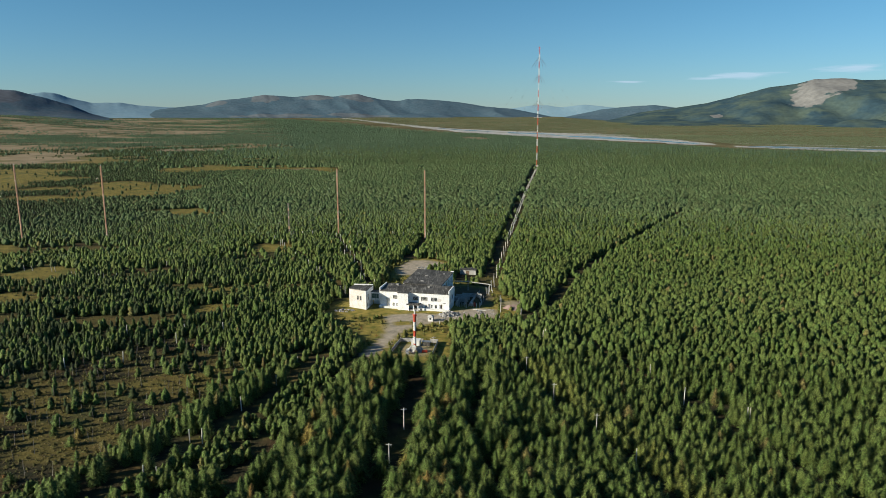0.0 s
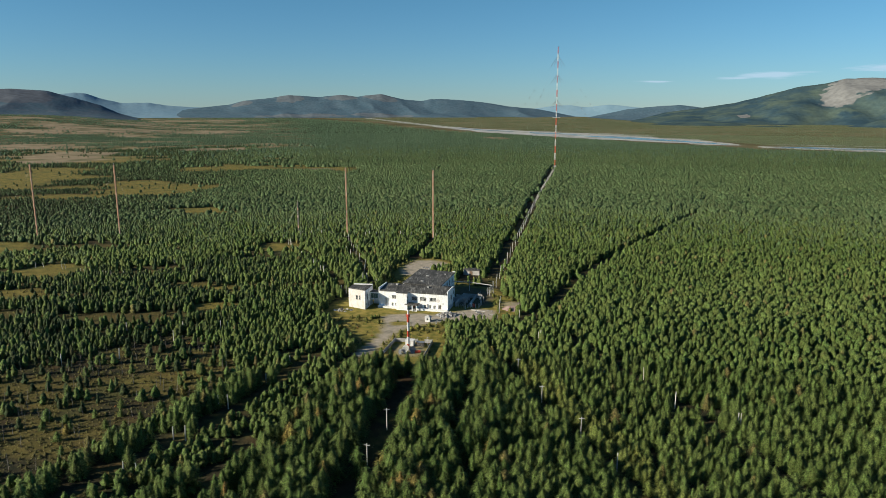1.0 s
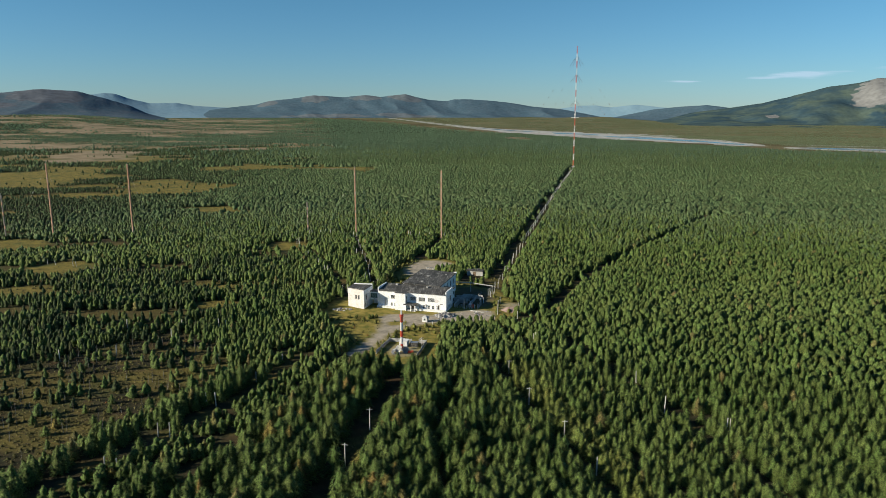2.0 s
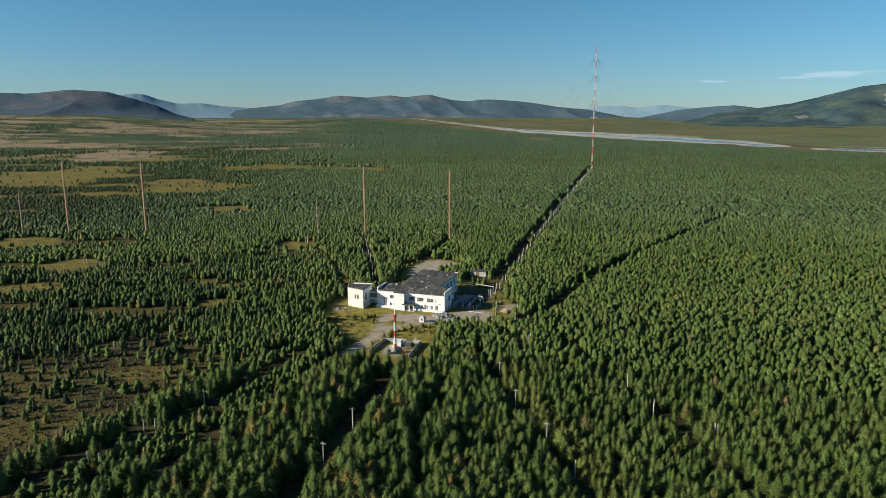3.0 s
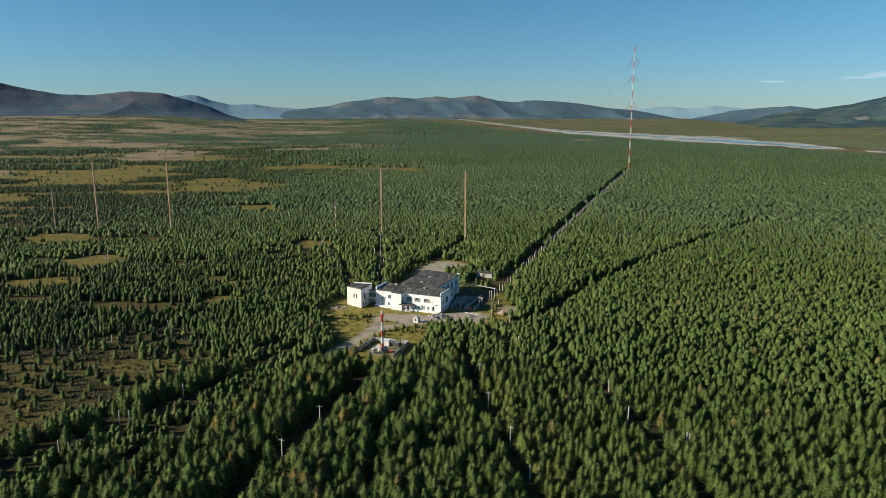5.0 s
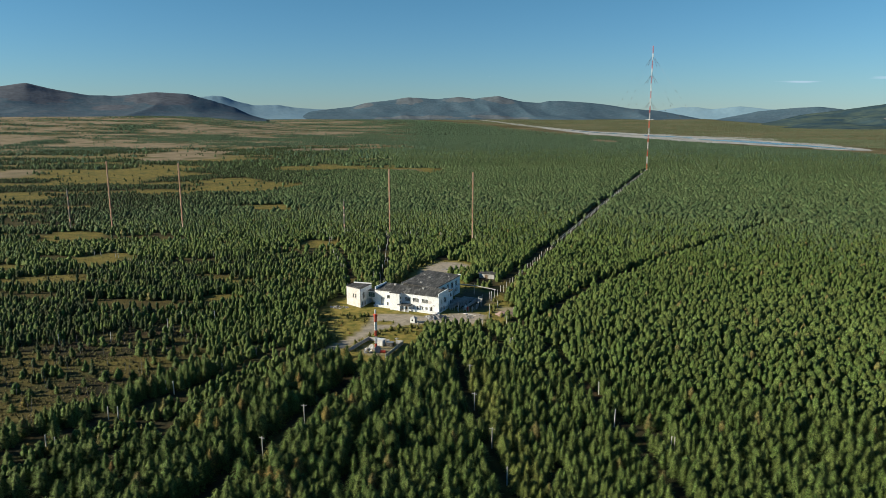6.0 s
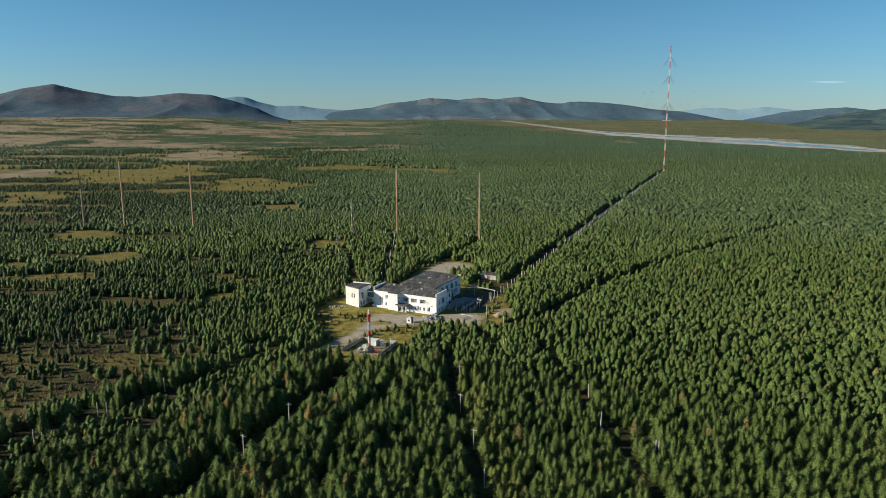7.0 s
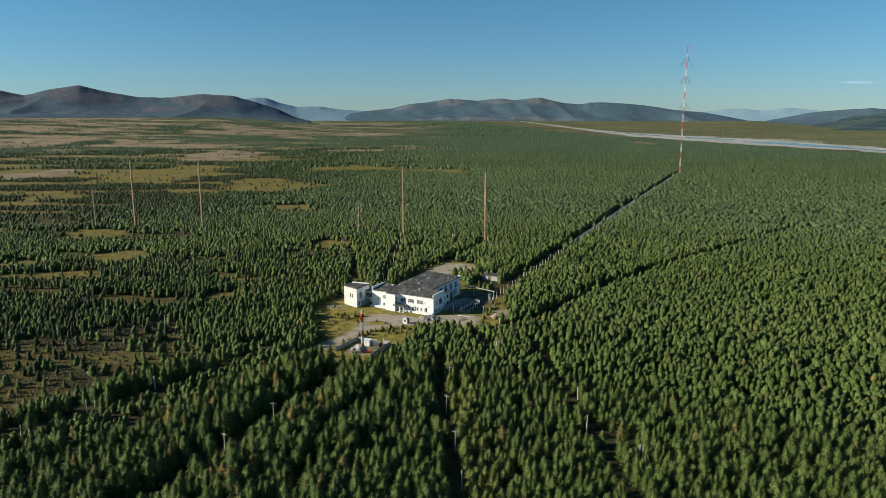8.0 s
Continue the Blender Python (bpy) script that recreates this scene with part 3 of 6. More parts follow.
# ---- river: water arms and gravel bars on the flood plain ----
def strip(name, pts, widths, z, mat, label, seed, category):
    """A winding ribbon along points, with uneven banks."""
    pts = [Vector(p) for p in pts]
    v, f = [], []
    n_seg = 14
    along = 0.0
    for s, (p, q) in enumerate(zip(pts[:-1], pts[1:])):
        for i in range(n_seg + (s == len(pts) - 2)):
            t = i / n_seg
            c = p.lerp(q, t)
            d = (q - p).normalized()
            side = Vector((-d.y, d.x))
            w = 1.3 * (widths[s] + (widths[s + 1] - widths[s]) * t)
            along += (q - p).length / n_seg
            e1 = float(fbm(np.array([along / 60]), np.array([seed * 3.1]), seed, 3)[0]) + 0.3
            e2 = float(fbm(np.array([along / 60]), np.array([seed * 7.7 + 5]), seed, 3)[0]) + 0.3
            a, b = c + side * w * e1, c - side * w * e2
            lift = z + float(far_rise(c.x, c.y))
            v += [(a.x, a.y, lift), (b.x, b.y, lift)]
    for i in range(len(v) // 2 - 1):
        f.append((2 * i, 2 * i + 1, 2 * i + 3, 2 * i + 2))
    ob = new(name, sheet_mesh(name, v, f, mat))
    tagged(ob, label, category, kind="structure")


BAR, ARM = "pale gravel bar along the braided river", "blue river arm winding over the gravel plain"
strip("gravel_bar", MID, [12, 44, 110, 165, 110, 48, 6], 0.3, M_BAR, BAR, 5, "gravel bar")
strip("gravel_bar", EAST, [6, 40, 52, 56, 70, 100], 0.3, M_BAR, BAR, 6, "gravel bar")
strip("gravel_bar", [(-120, 2980), (40, 2690), (150, 2560)], [4, 12, 4], 0.3, M_BAR, "thin gravel bar beside the river", 7, "gravel bar")
strip("gravel_bar", [(690, 1660), (800, 1590), (1000, 1500), (1300, 1380)], [4, 16, 14, 6], 0.3, M_BAR, "thin gravel bar beside the river", 8, "gravel bar")
strip("water", [(225, 2440), (262, 2350), (330, 2270), (352, 2215)], [4, 30, 26, 4], 0.55, M_WATER, ARM, 3, "river")
strip("water", [(330, 2170), (395, 2060), (452, 1960), (500, 1850), (545, 1760)], [4, 26, 30, 22, 4], 0.6, M_WATER, ARM, 9, "river")
strip("water", [(420, 2110), (470, 2010), (520, 1880), (575, 1690), (600, 1615)], [3, 12, 14, 18, 3], 0.58, M_WATER, ARM, 4, "river")
strip("water", [(660, 1520), (720, 1490), (800, 1440), (910, 1360), (1250, 1190), (2000, 860)], [4, 22, 24, 26, 34, 50], 0.6, M_WATER, ARM, 10, "river")
strip("water", [(-40, 2930), (60, 2720), (150, 2540), (190, 2470)], [3, 18, 16, 3], 0.6, M_WATER, "narrow second river arm beside the bars", 11, "river")


# ---- hills at the edge of the plain ----
def hills(name, crest, near, far, mat, label, seed, rough_size, spur=0.5, scree=None):
    """A range whose skyline has the given (bearing, elevation) points, seen from the middle of the path."""
    eye = np.array([40.0, 4.0, 81.2])
    az = np.arange(crest[0][0], crest[-1][0] + 0.001, 0.09)
    el = np.interp(az, [c[0] for c in crest], [c[1] for c in crest])
    soft = np.exp(-np.linspace(-2, 2, 9) ** 2)
    el = np.convolve(np.pad(el, 4, mode="edge"), soft / soft.sum(), mode="valid")
    el = el + 0.04 * (fbm(az * 2.0, az * 0, seed, 2) - 0.5)
    broad = np.hanning(71)
    calm = np.convolve(np.pad(el, 35, mode="edge"), broad / broad.sum(), mode="valid")
    s = np.linspace(0, 1.12, 34)
    a, t = np.meshgrid(np.radians(az), s)
    body = np.clip(t, 0, 1) ** 3
    top = eye[2] + far * np.tan(np.radians(calm[None, :] * (1 - body) + el[None, :] * body))
    r = near + (far - near) * t
    x, y = eye[0] + r * np.sin(a), eye[1] + r * np.cos(a)
    base = height(x, y) - 6
    rise = np.clip(t, 0, 1) ** 1.25
    ridge = 1 - np.abs(2 * fbm(x / rough_size + 0.6 * t, y / rough_size * 0.6, seed + 7, 3) - 1)
    env = np.clip(t, 0, 1) * np.clip(1 - t, 0, 1) * 4
    z = base + (top - base) * rise
    z = z - spur * env * (1.15 - ridge) * np.maximum(top - base, 0)
    z = np.where(t > 1, top - (t - 1) * (far - near) * 0.9, z)
    ni, nj = x.shape
    k = np.arange(ni * nj).reshape(ni, nj)
    f = np.stack([k[:-1, :-1], k[:-1, 1:], k[1:, 1:], k[1:, :-1]], -1).reshape(-1, 4)
    me = sheet_mesh(name, np.stack([x, y, z], -1).reshape(-1, 3), f, mat)
    sc = np.zeros_like(x)
    if scree:
        d = np.degrees(a)
        for ca, ct, wa, wt in scree:
            sc = np.maximum(sc, np.clip(0.5 + 0.9 * (1 - np.hypot((d - ca) / wa, (t - ct) / wt)), 0, 0.8))
    attribute(me, "scree", sc.ravel())
    tagged(new(name, me), label, "hills", kind="structure")


# the blue of haze is put into these base colours, strongest in M_HILL_FAR
M_HILL_LEFT = hill_material("dark tundra hill, haze-tinted", (0.068, 0.103, 0.132), (0.092, 0.114, 0.138), scree=(0.103, 0.113, 0.132), size=90)
M_HILL_MID = hill_material("haze-tinted tundra range", (0.066, 0.106, 0.138), (0.080, 0.118, 0.149), scree=(0.118, 0.136, 0.152), size=90)
M_HILL_FAR = hill_material("faint haze-tinted range", (0.160, 0.248, 0.316), (0.176, 0.264, 0.324), size=140, grit=0.12)
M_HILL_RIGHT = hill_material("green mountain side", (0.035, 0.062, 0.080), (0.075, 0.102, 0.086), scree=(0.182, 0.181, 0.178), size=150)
FAR_L = [(-33, 0.6), (-30.34, 1.04), (-29.49, 1.13), (-28.85, 1.1), (-27.79, 0.72), (-26.51, 0.38), (-24.75, 0.44), (-23.43, 0.23), (-21.65, 0.1), (-18.95, -0.01), (-16, -0.3)]
FAR_R = [(2, -0.3), (5.13, -0.01), (6.69, 0.24), (7.86, 0.25), (9.02, 0.09), (10.86, 0.3), (12.32, 0.15), (13.74, 0.03), (16, -0.4)]
LEFT = [(-62, 1.3), (-56, 1.7), (-50, 1.2), (-46.82, 1.54), (-45.2, 1.12), (-43.79, 1.57), (-41.79, 1.92), (-40.03, 1.48), (-37.99, 1.11), (-36.05, 1.06), (-33.42, 1.38), (-31.16, 1.24), (-29.08, 0.62), (-27.81, 0.2), (-26.75, -0.36), (-25.5, -0.7)]
CENTRE = [(-25.5, -0.75), (-23.89, -0.35), (-21.2, 0.06), (-18.95, 0.3), (-17.82, 0.61), (-16.01, 0.8), (-14.42, 1.08), (-12.16, 0.91), (-10.36, 1.09), (-9.24, 0.92), (-7.24, 1.19), (-5.46, 0.71), (-3.92, 0.59), (-3.27, 0.76), (-1.33, 0.73), (1.0, 0.52), (3.1, 0.14), (5.13, -0.01), (7.93, -0.57), (9.5, -0.95)]
RIDGE = [(8.5, -0.85), (9.74, -0.59), (12.34, -0.03), (14.48, 0.18), (16.16, 0.27), (17.62, 0.09), (20, -0.3)]
RIGHT = [(12.5, -0.9), (15, -0.3), (17.62, 0.09), (19.84, 0.42), (22.16, 1.02), (24.02, 1.57), (25.85, 1.78), (26.91, 2.11), (28.66, 2.15), (30.04, 2.01), (31.62, 2.05), (35, 2.4), (40, 2.0), (46, 1.6), (54, 1.2)]
hills("backdrop_range", FAR_L, 4380, 4880, M_HILL_FAR, "faint haze-tinted mountain range on the horizon", 2, 500, 0.1)
hills("backdrop_range", FAR_R, 4780, 4880, M_HILL_FAR, "faint haze-tinted mountain range on the horizon", 4, 500, 0.1)
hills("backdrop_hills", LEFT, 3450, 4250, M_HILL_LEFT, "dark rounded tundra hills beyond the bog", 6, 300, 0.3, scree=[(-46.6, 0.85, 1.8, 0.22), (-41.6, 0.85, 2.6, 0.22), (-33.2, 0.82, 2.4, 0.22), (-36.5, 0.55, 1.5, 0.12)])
hills("backdrop_hills", CENTRE, 4250, 4760, M_HILL_MID, "long haze-tinted tundra range behind the plain", 8, 340, 0.34, scree=[(-14.4, 0.93, 1.1, 0.09), (-10.3, 0.94, 1.2, 0.09), (-7.2, 0.93, 1.3, 0.11), (-13.5, 0.25, 3.6, 0.10), (-7.0, 0.28, 2.6, 0.10), (-18.5, 0.18, 1.6, 0.06), (-18.0, 0.9, 0.8, 0.08)])
hills("backdrop_hills", RIDGE, 4300, 4740, M_HILL_MID, "low haze-tinted ridge behind the river", 10, 420, 0.15)
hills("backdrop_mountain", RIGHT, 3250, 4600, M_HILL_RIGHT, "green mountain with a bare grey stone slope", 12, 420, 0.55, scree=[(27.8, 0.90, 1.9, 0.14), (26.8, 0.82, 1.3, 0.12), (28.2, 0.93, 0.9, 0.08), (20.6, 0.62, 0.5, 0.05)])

# ---- larch forest ----
rng = np.random.default_rng(7)


def tuft(p, turn, rise, length, wide, roll):
    """One needled twig: a narrow triangle that points outwards, rolled about its length."""
    c, s = math.cos(turn), math.sin(turn)
    d = (c * math.cos(rise), s * math.cos(rise), math.sin(rise))
    u = (-math.sin(rise) * c, -math.sin(rise) * s, math.cos(rise))
    n = (-s * math.cos(roll) + u[0] * math.sin(roll), c * math.cos(roll) + u[1] * math.sin(roll), u[2] * math.sin(roll))
    w = wide * length
    pts = [tuple(p[i] + w * n[i] for i in range(3)), tuple(p[i] - w * n[i] for i in range(3)), tuple(p[i] + length * d[i] for i in range(3))]
    return pts, [(0, 2, 1)]


def crown(n, rings, sides, length, radius, base, seed, power=0.72, wide=0.17, core=0.72, rise=(-0.8, 0.12), whorl=0.16, tiers=0):
    """Verts, triangles and rounded normals of a crown one metre high: a lumpy body of ring on ring and n needled twigs that stand out of it."""
    rnd = random.Random(seed)
    v, f, nn = [], [], []
    lop = [rnd.uniform(0.8, 1.2) for k in range(7)]

    def full(t, turn):
        return radius * (1 - t) ** power * min(1.0, 0.62 + 2.0 * t) * lop[int(turn % math.tau / math.tau * 7) % 7]

    def swell(turn, t, jitter):
        w = Vector((math.cos(turn), math.sin(turn), 0.6 + 0.5 * t)) + Vector((rnd.uniform(-1, 1), rnd.uniform(-1, 1), rnd.uniform(-1, 1))) * jitter
        return tuple(w.normalized())

    for i in range(n):
        t = ((i + rnd.random()) / n) ** 1.3
        if tiers:  # branches stand in tiers up the stem
            t = min(0.99, (math.floor(t * tiers) + 0.5 + rnd.uniform(-0.28, 0.28)) / tiers)
        z = base + (0.96 - base) * t
        turn = i * 2.39996 + rnd.uniform(-0.4, 0.4)
        size = length * (1 - 0.5 * t) * rnd.uniform(0.7, 1.3)
        r = max(0.0, full(t, turn) * rnd.uniform(0.7, 1.0) - 0.35 * size)
        p, q = tuft((r * math.cos(turn), r * math.sin(turn), z), turn + rnd.uniform(-0.5, 0.5), rnd.uniform(*rise), size, wide * rnd.uniform(0.75, 1.3), rnd.uniform(-0.5, 0.5))
        o = len(v)
        v += p
        nn += [swell(turn, t, 0.6)] * 3
        f += [(a + o, b + o, c + o) for a, b, c in q]
    o = len(v)
    a0 = rnd.random() * 6.28
    for j in range(rings):
        t = j / rings
        fat = 1 + (whorl if j % 2 else -whorl)
        for k in range(sides):
            a = a0 + (k + 0.5 * (j % 2)) * math.tau / sides
            r = core * full(t, a) * fat * rnd.uniform(0.66, 1.3)
            v.append((r * math.cos(a), r * math.sin(a), base + (0.95 - base) * t + rnd.uniform(-0.3, 0.3) / (rings + 2) * (j > 0)))
            nn.append(swell(a, t, 0.4))
    v.append((0, 0, 0.97))
    nn.append((0, 0, 1))
    for j in range(rings):
        for k in range(sides):
            i = (k + 1) % sides
            if j < rings - 1:
                p, q, r, s = o + j * sides + k, o + j * sides + i, o + (j + 1) * sides + i, o + (j + 1) * sides + k
                f += [(p, q, s), (q, r, s)]
            else:
                f.append((o + j * sides + k, o + j * sides + i, len(v) - 1))
    return np.array(v, np.float32), np.array(f, np.int32), np.array(nn, np.float32)


def clump(seed):
    rnd = random.Random(seed)
    v, f, nn = [], [], []
    for k in range(2):
        a, r = rnd.random() * 6.28, rnd.uniform(0.05, 0.26)
        cx, cy, h, w = r * math.cos(a), r * math.sin(a), rnd.uniform(0.6, 1.05), rnd.uniform(0.26, 0.40)
        o, a0 = len(v), rnd.random() * 6.28
        for j in range(3):
            b = a0 + j * math.tau / 3
            v.append((cx + w * math.cos(b), cy + w * math.sin(b), rnd.uniform(0.0, 0.2)))
            nn.append((0.85 * math.cos(b), 0.85 * math.sin(b), 0.53))
        v.append((cx, cy, h))
        nn.append((0, 0, 1))
        f += [(o, o + 1, o + 3), (o + 1, o + 2, o + 3), (o + 2, o, o + 3)]
    return np.array(v, np.float32), np.array(f, np.int32), np.array(nn, np.float32)


def scatter_points(spacing, r0, r1, seed, margin=5.0, jitter=0.48):
    """Jittered grid places in the part of the plain that the flight looks over, between two distances."""
    g = np.random.default_rng(seed)
    xs = np.arange(-r1, r1, spacing)
    ys = np.arange(70, r1 + 10, spacing)
    x, y = np.meshgrid(xs, ys)
    x, y = x.ravel(), y.ravel()
    x = x + g.uniform(-jitter, jitter, x.size) * spacing
    y = y + g.uniform(-jitter, jitter, y.size) * spacing
    d = np.hypot(x - 40, y - 5)
    az0 = np.degrees(np.arctan2(x, y))
    az1 = np.degrees(np.arctan2(x - 79, y - 13.5)) + 15
    keep = (d >= r0) & (d < r1) & ((np.abs(az0) < 33 + margin) | (np.abs(az1) < 33 + margin) | ((az0 > 0) & (az1 < 0)) | ((az0 < 0) & (az1 > 0)))
    return x[keep], y[keep], g


def planted(templates, x, y, h, wide, g):
    """Copies of crown templates as one set of arrays, with a tint for each tree that drifts from stand to stand."""
    turn, lean = g.uniform(0, math.tau, x.size), g.normal(0, 0.02, (x.size, 2))
    pick = g.integers(0, len(templates), x.size)
    stand = 0.6 * step(fbm(x / 90, y / 40, 71, 3), 0.3, 0.7) + 0.4 * step(fbm(x / 9, y / 9, 73, 2), 0.3, 0.7)
    tint = np.clip(0.5 * stand + 0.5 * g.random(x.size), 0, 1)
    z = height(x, y)
    vs, fs, ts, ns, o = [], [], [], [], 0
    for k, (v, f, nn) in enumerate(templates):
        i = np.nonzero(pick == k)[0]
        if not len(i):
            continue
        c, s, w = np.cos(turn[i])[:, None], np.sin(turn[i])[:, None], (h * wide)[i][:, None]
        px = (v[None, :, 0] * c - v[None, :, 1] * s) * w + x[i][:, None] + lean[i, :1] * v[None, :, 2] * h[i][:, None]
        py = (v[None, :, 0] * s + v[None, :, 1] * c) * w + y[i][:, None] + lean[i, 1:] * v[None, :, 2] * h[i][:, None]
        pz = v[None, :, 2] * h[i][:, None] + z[i][:, None]
        vs.append(np.stack([px, py, pz], -1).reshape(-1, 3))
        ns.append(np.stack([nn[None, :, 0] * c - nn[None, :, 1] * s, nn[None, :, 0] * s + nn[None, :, 1] * c, np.repeat(nn[None, :, 2], len(i), 0)], -1).reshape(-1, 3))
        fs.append((f[None] + (o + np.arange(len(i)) * len(v))[:, None, None]).reshape(-1, 3))
        ts.append(np.repeat(tint[i], len(v)))
        o += len(i) * len(v)
    return np.concatenate(vs), np.concatenate(fs), np.concatenate(ts), np.concatenate(ns)


def swelling(me, normals):
    a = me.attributes.new("swell", "FLOAT_VECTOR", "POINT")
    a.data.foreach_set("vector", np.ascontiguousarray(normals, np.float32).ravel())


def stuff(name, arrays, mat, label, category):
    me = sheet_mesh(name, arrays[0], arrays[1], mat)
    attribute(me, "tint", arrays[2])
    swelling(me, arrays[3])
    return tagged(new(name, me), label, category, kind="stuff")


def stunting(x, y):
    """How far the trees are dwarfed on the bogs of the plain's left part."""
    return step(np.hypot(x, y), 400, 660) * step(-90 - 0.15 * (y - 400) - x, 0, 250)


def tree_heights(x, y, g, tall=7.6):
    stand = fbm(x / 55, y / 55, 51, 3)
    site_left = step(-20 - x, 0, 60)
    h = tall * (0.70 + 0.36 * stand + 0.24 * fbm(x / 11, y / 11, 55, 2)) * g.uniform(0.74, 1.12, x.size) * (1 - 0.12 * site_left)
    # low young growth along the pole lane: the hedge on one side, a belt on the other
    young = np.maximum(1 - step(line_far(x, y, HEDGES[0]), 2.5, 4.0), 1 - step(line_far(x, y, YOUNG), 4.5, 9.0))
    return h * (1 - 0.5 * young) * (1 - 0.38 * stunting(x, y))


SIZES = (1.0, 0.9, 1.12, 0.82, 1.05, 1.2)
NEAR = [crown(230, 7, 6, 0.17, 0.385 * k, 0.02, 100 + i, power=0.56, wide=0.125, core=0.55, tiers=11 + i % 3) for i, k in enumerate(SIZES)]
MIDDLE = [crown(26, 4, 5, 0.23, 0.41 * k, 0.02, 200 + i, power=0.54, wide=0.16, core=0.72, tiers=6) for i, k in enumerate(SIZES)]
DISTANT = [crown(3, 3, 4, 0.26, 0.43 * k, 0.02, 300 + i, power=0.48, wide=0.24, core=0.92) for i, k in enumerate(SIZES)]
REMOTE = [crown(0, 2, 4, 0.3, 0.38 + 0.03 * (i % 4), 0.02, 350 + i, power=0.4, core=1.15) for i in range(8)]
OUTER = [crown(0, 1, 4, 0.3, 0.46 + 0.03 * (i % 4), 0.02, 380 + i, core=1.3, whorl=0) for i in range(8)]
CLUMPS = [clump(400 + i) for i in range(8)]

trunks = [[], [], 0]


def add_trunks(x, y, h, r):
    """Thin tapering stems."""
    z = height(x, y)
    a = np.arange(3) * math.tau / 3
    lo = np.stack([x[:, None] + r[:, None] * np.cos(a), y[:, None] + r[:, None] * np.sin(a), np.repeat(z[:, None] - 0.1, 3, 1)], -1)
    hi = np.stack([x[:, None] + 0.3 * r[:, None] * np.cos(a), y[:, None] + 0.3 * r[:, None] * np.sin(a), np.repeat((z + h)[:, None], 3, 1)], -1)
    v = np.concatenate([lo, hi], 1).reshape(-1, 3)
    q = np.array([(k, (k + 1) % 3, (k + 1) % 3 + 3, k + 3) for k in range(3)])
    f = (q[None] + (trunks[2] + np.arange(len(x)) * 6)[:, None, None]).reshape(-1, 4)
    trunks[0].append(v)
    trunks[1].append(f)
    trunks[2] += len(v)


# nearest stands; the first row of some 300 trees are things of their own
x, y, g = scatter_points(2.4, 70, 215, 1)
big = 1 - step(x, 5, 62)  # taller, wider-set trees along the lanes, a younger dense stand beyond
keep = g.random(x.size) < openness(x, y)[0] * (0.97 - 0.17 * big)
x, y, big = x[keep], y[keep], big[keep]
h = tree_heights(x, y, g, 5.1) * (1 + 0.42 * big) * (1 - 0.50 * step(inside(x, y, HEATH), 0, 6))
own = (y > 114) & (y < 172) & (x > -72) & (x < 112) & (line_far(x, y, BRIGHT) > 4.5)
order = np.nonzero(own)[0]
order = order[np.argsort(y[order])][:300]
own = np.zeros(x.size, bool)
own[order] = True
wide = g.uniform(0.82, 1.2, x.size) * np.where(h < 3.4, 1.3, 1.0)
turned = ~own & (g.random(x.size) < 0.1 * (1 - step(x, -8, 25)) * step(y, 100, 120))
stuff("turning_larches", planted(NEAR, x[turned], y[turned], h[turned], wide[turned], g), M_TURNED, "scattered larches with yellow-brown autumn needles", "trees")
pale = ~own & ~turned & (line_far(x, y, BRIGHT) < 4.5)
stuff("young_larches", planted(NEAR, x[pale], y[pale], 0.9 * h[pale], 1.1 * wide[pale], g), M_PALE, "row of pale yellow-green young larches beside a cut lane", "trees")
rest = ~own & ~turned & ~pale
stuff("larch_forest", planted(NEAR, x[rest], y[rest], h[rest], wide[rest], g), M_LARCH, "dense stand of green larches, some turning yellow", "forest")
add_trunks(x[~own], y[~own], 0.8 * h[~own], 0.012 * h[~own])

crown_meshes, trunk_mesh = [], None
for v, f, nn in NEAR:
    me = sheet_mesh("crown", v, f, M_LARCH)
    attribute(me, "tint", np.full(len(v), -1.0))
    swelling(me, nn)
    crown_meshes.append(me)
bm = bmesh.new()
tube(bm, (0, 0, -0.02), (0, 0, 0.5), 0.014, 0.009, 6, cap=False)
tube(bm, (0, 0, 0.5), (0.004, 0, 0.95), 0.009, 0.002, 6, cap=False)
for k in range(5):
    a, z = k * 2.4, 0.16 + 0.1 * k
    tube(bm, (0, 0, z), (0.1 * math.cos(a), 0.1 * math.sin(a), z + 0.02), 0.004, 0.001, 3, cap=False)
trunk_mesh = bpy.data.meshes.new("trunk")
bm.to_mesh(trunk_mesh)
bm.free()
trunk_mesh.materials.append(M_BARK)
for n, i in enumerate(order):
    hz = float(height(x[i : i + 1], y[i : i + 1])[0])
    tree = thing("larch_tree", Matrix.LocRotScale((float(x[i]), float(y[i]), hz), Euler((0, 0, n * 2.1)), Vector((float(wide[i]), float(wide[i]), 1)) * float(h[i])), "green larch with feathery drooping branches in the stand", "tree", "larches in the foreground stand")
    tr, cr = new("trunk", trunk_mesh), new("crown", crown_meshes[n % len(crown_meshes)])
    tr.parent = cr.parent = tree

# dense young growth: the hedge and the belt along the pole lane
x, y, g = scatter_points(1.5, 95, 232, 21)
to_hedge, to_belt = line_far(x, y, HEDGES[0]), line_far(x, y, YOUNG)
keep = ((to_hedge < 2.3) | ((to_belt < 7.0) & (g.random(x.size) < 0.45))) & (g.random(x.size) < 0.85)
x, y, to_hedge = x[keep], y[keep], to_hedge[keep]
stuff("young_larches", planted(MIDDLE, x, y, np.where(to_hedge < 2.5, 2.9, 3.4) * g.uniform(0.7, 1.2, x.size), g.uniform(1.0, 1.4, x.size), g), M_LARCH, "low dense young larches lining the pole lane", "trees")

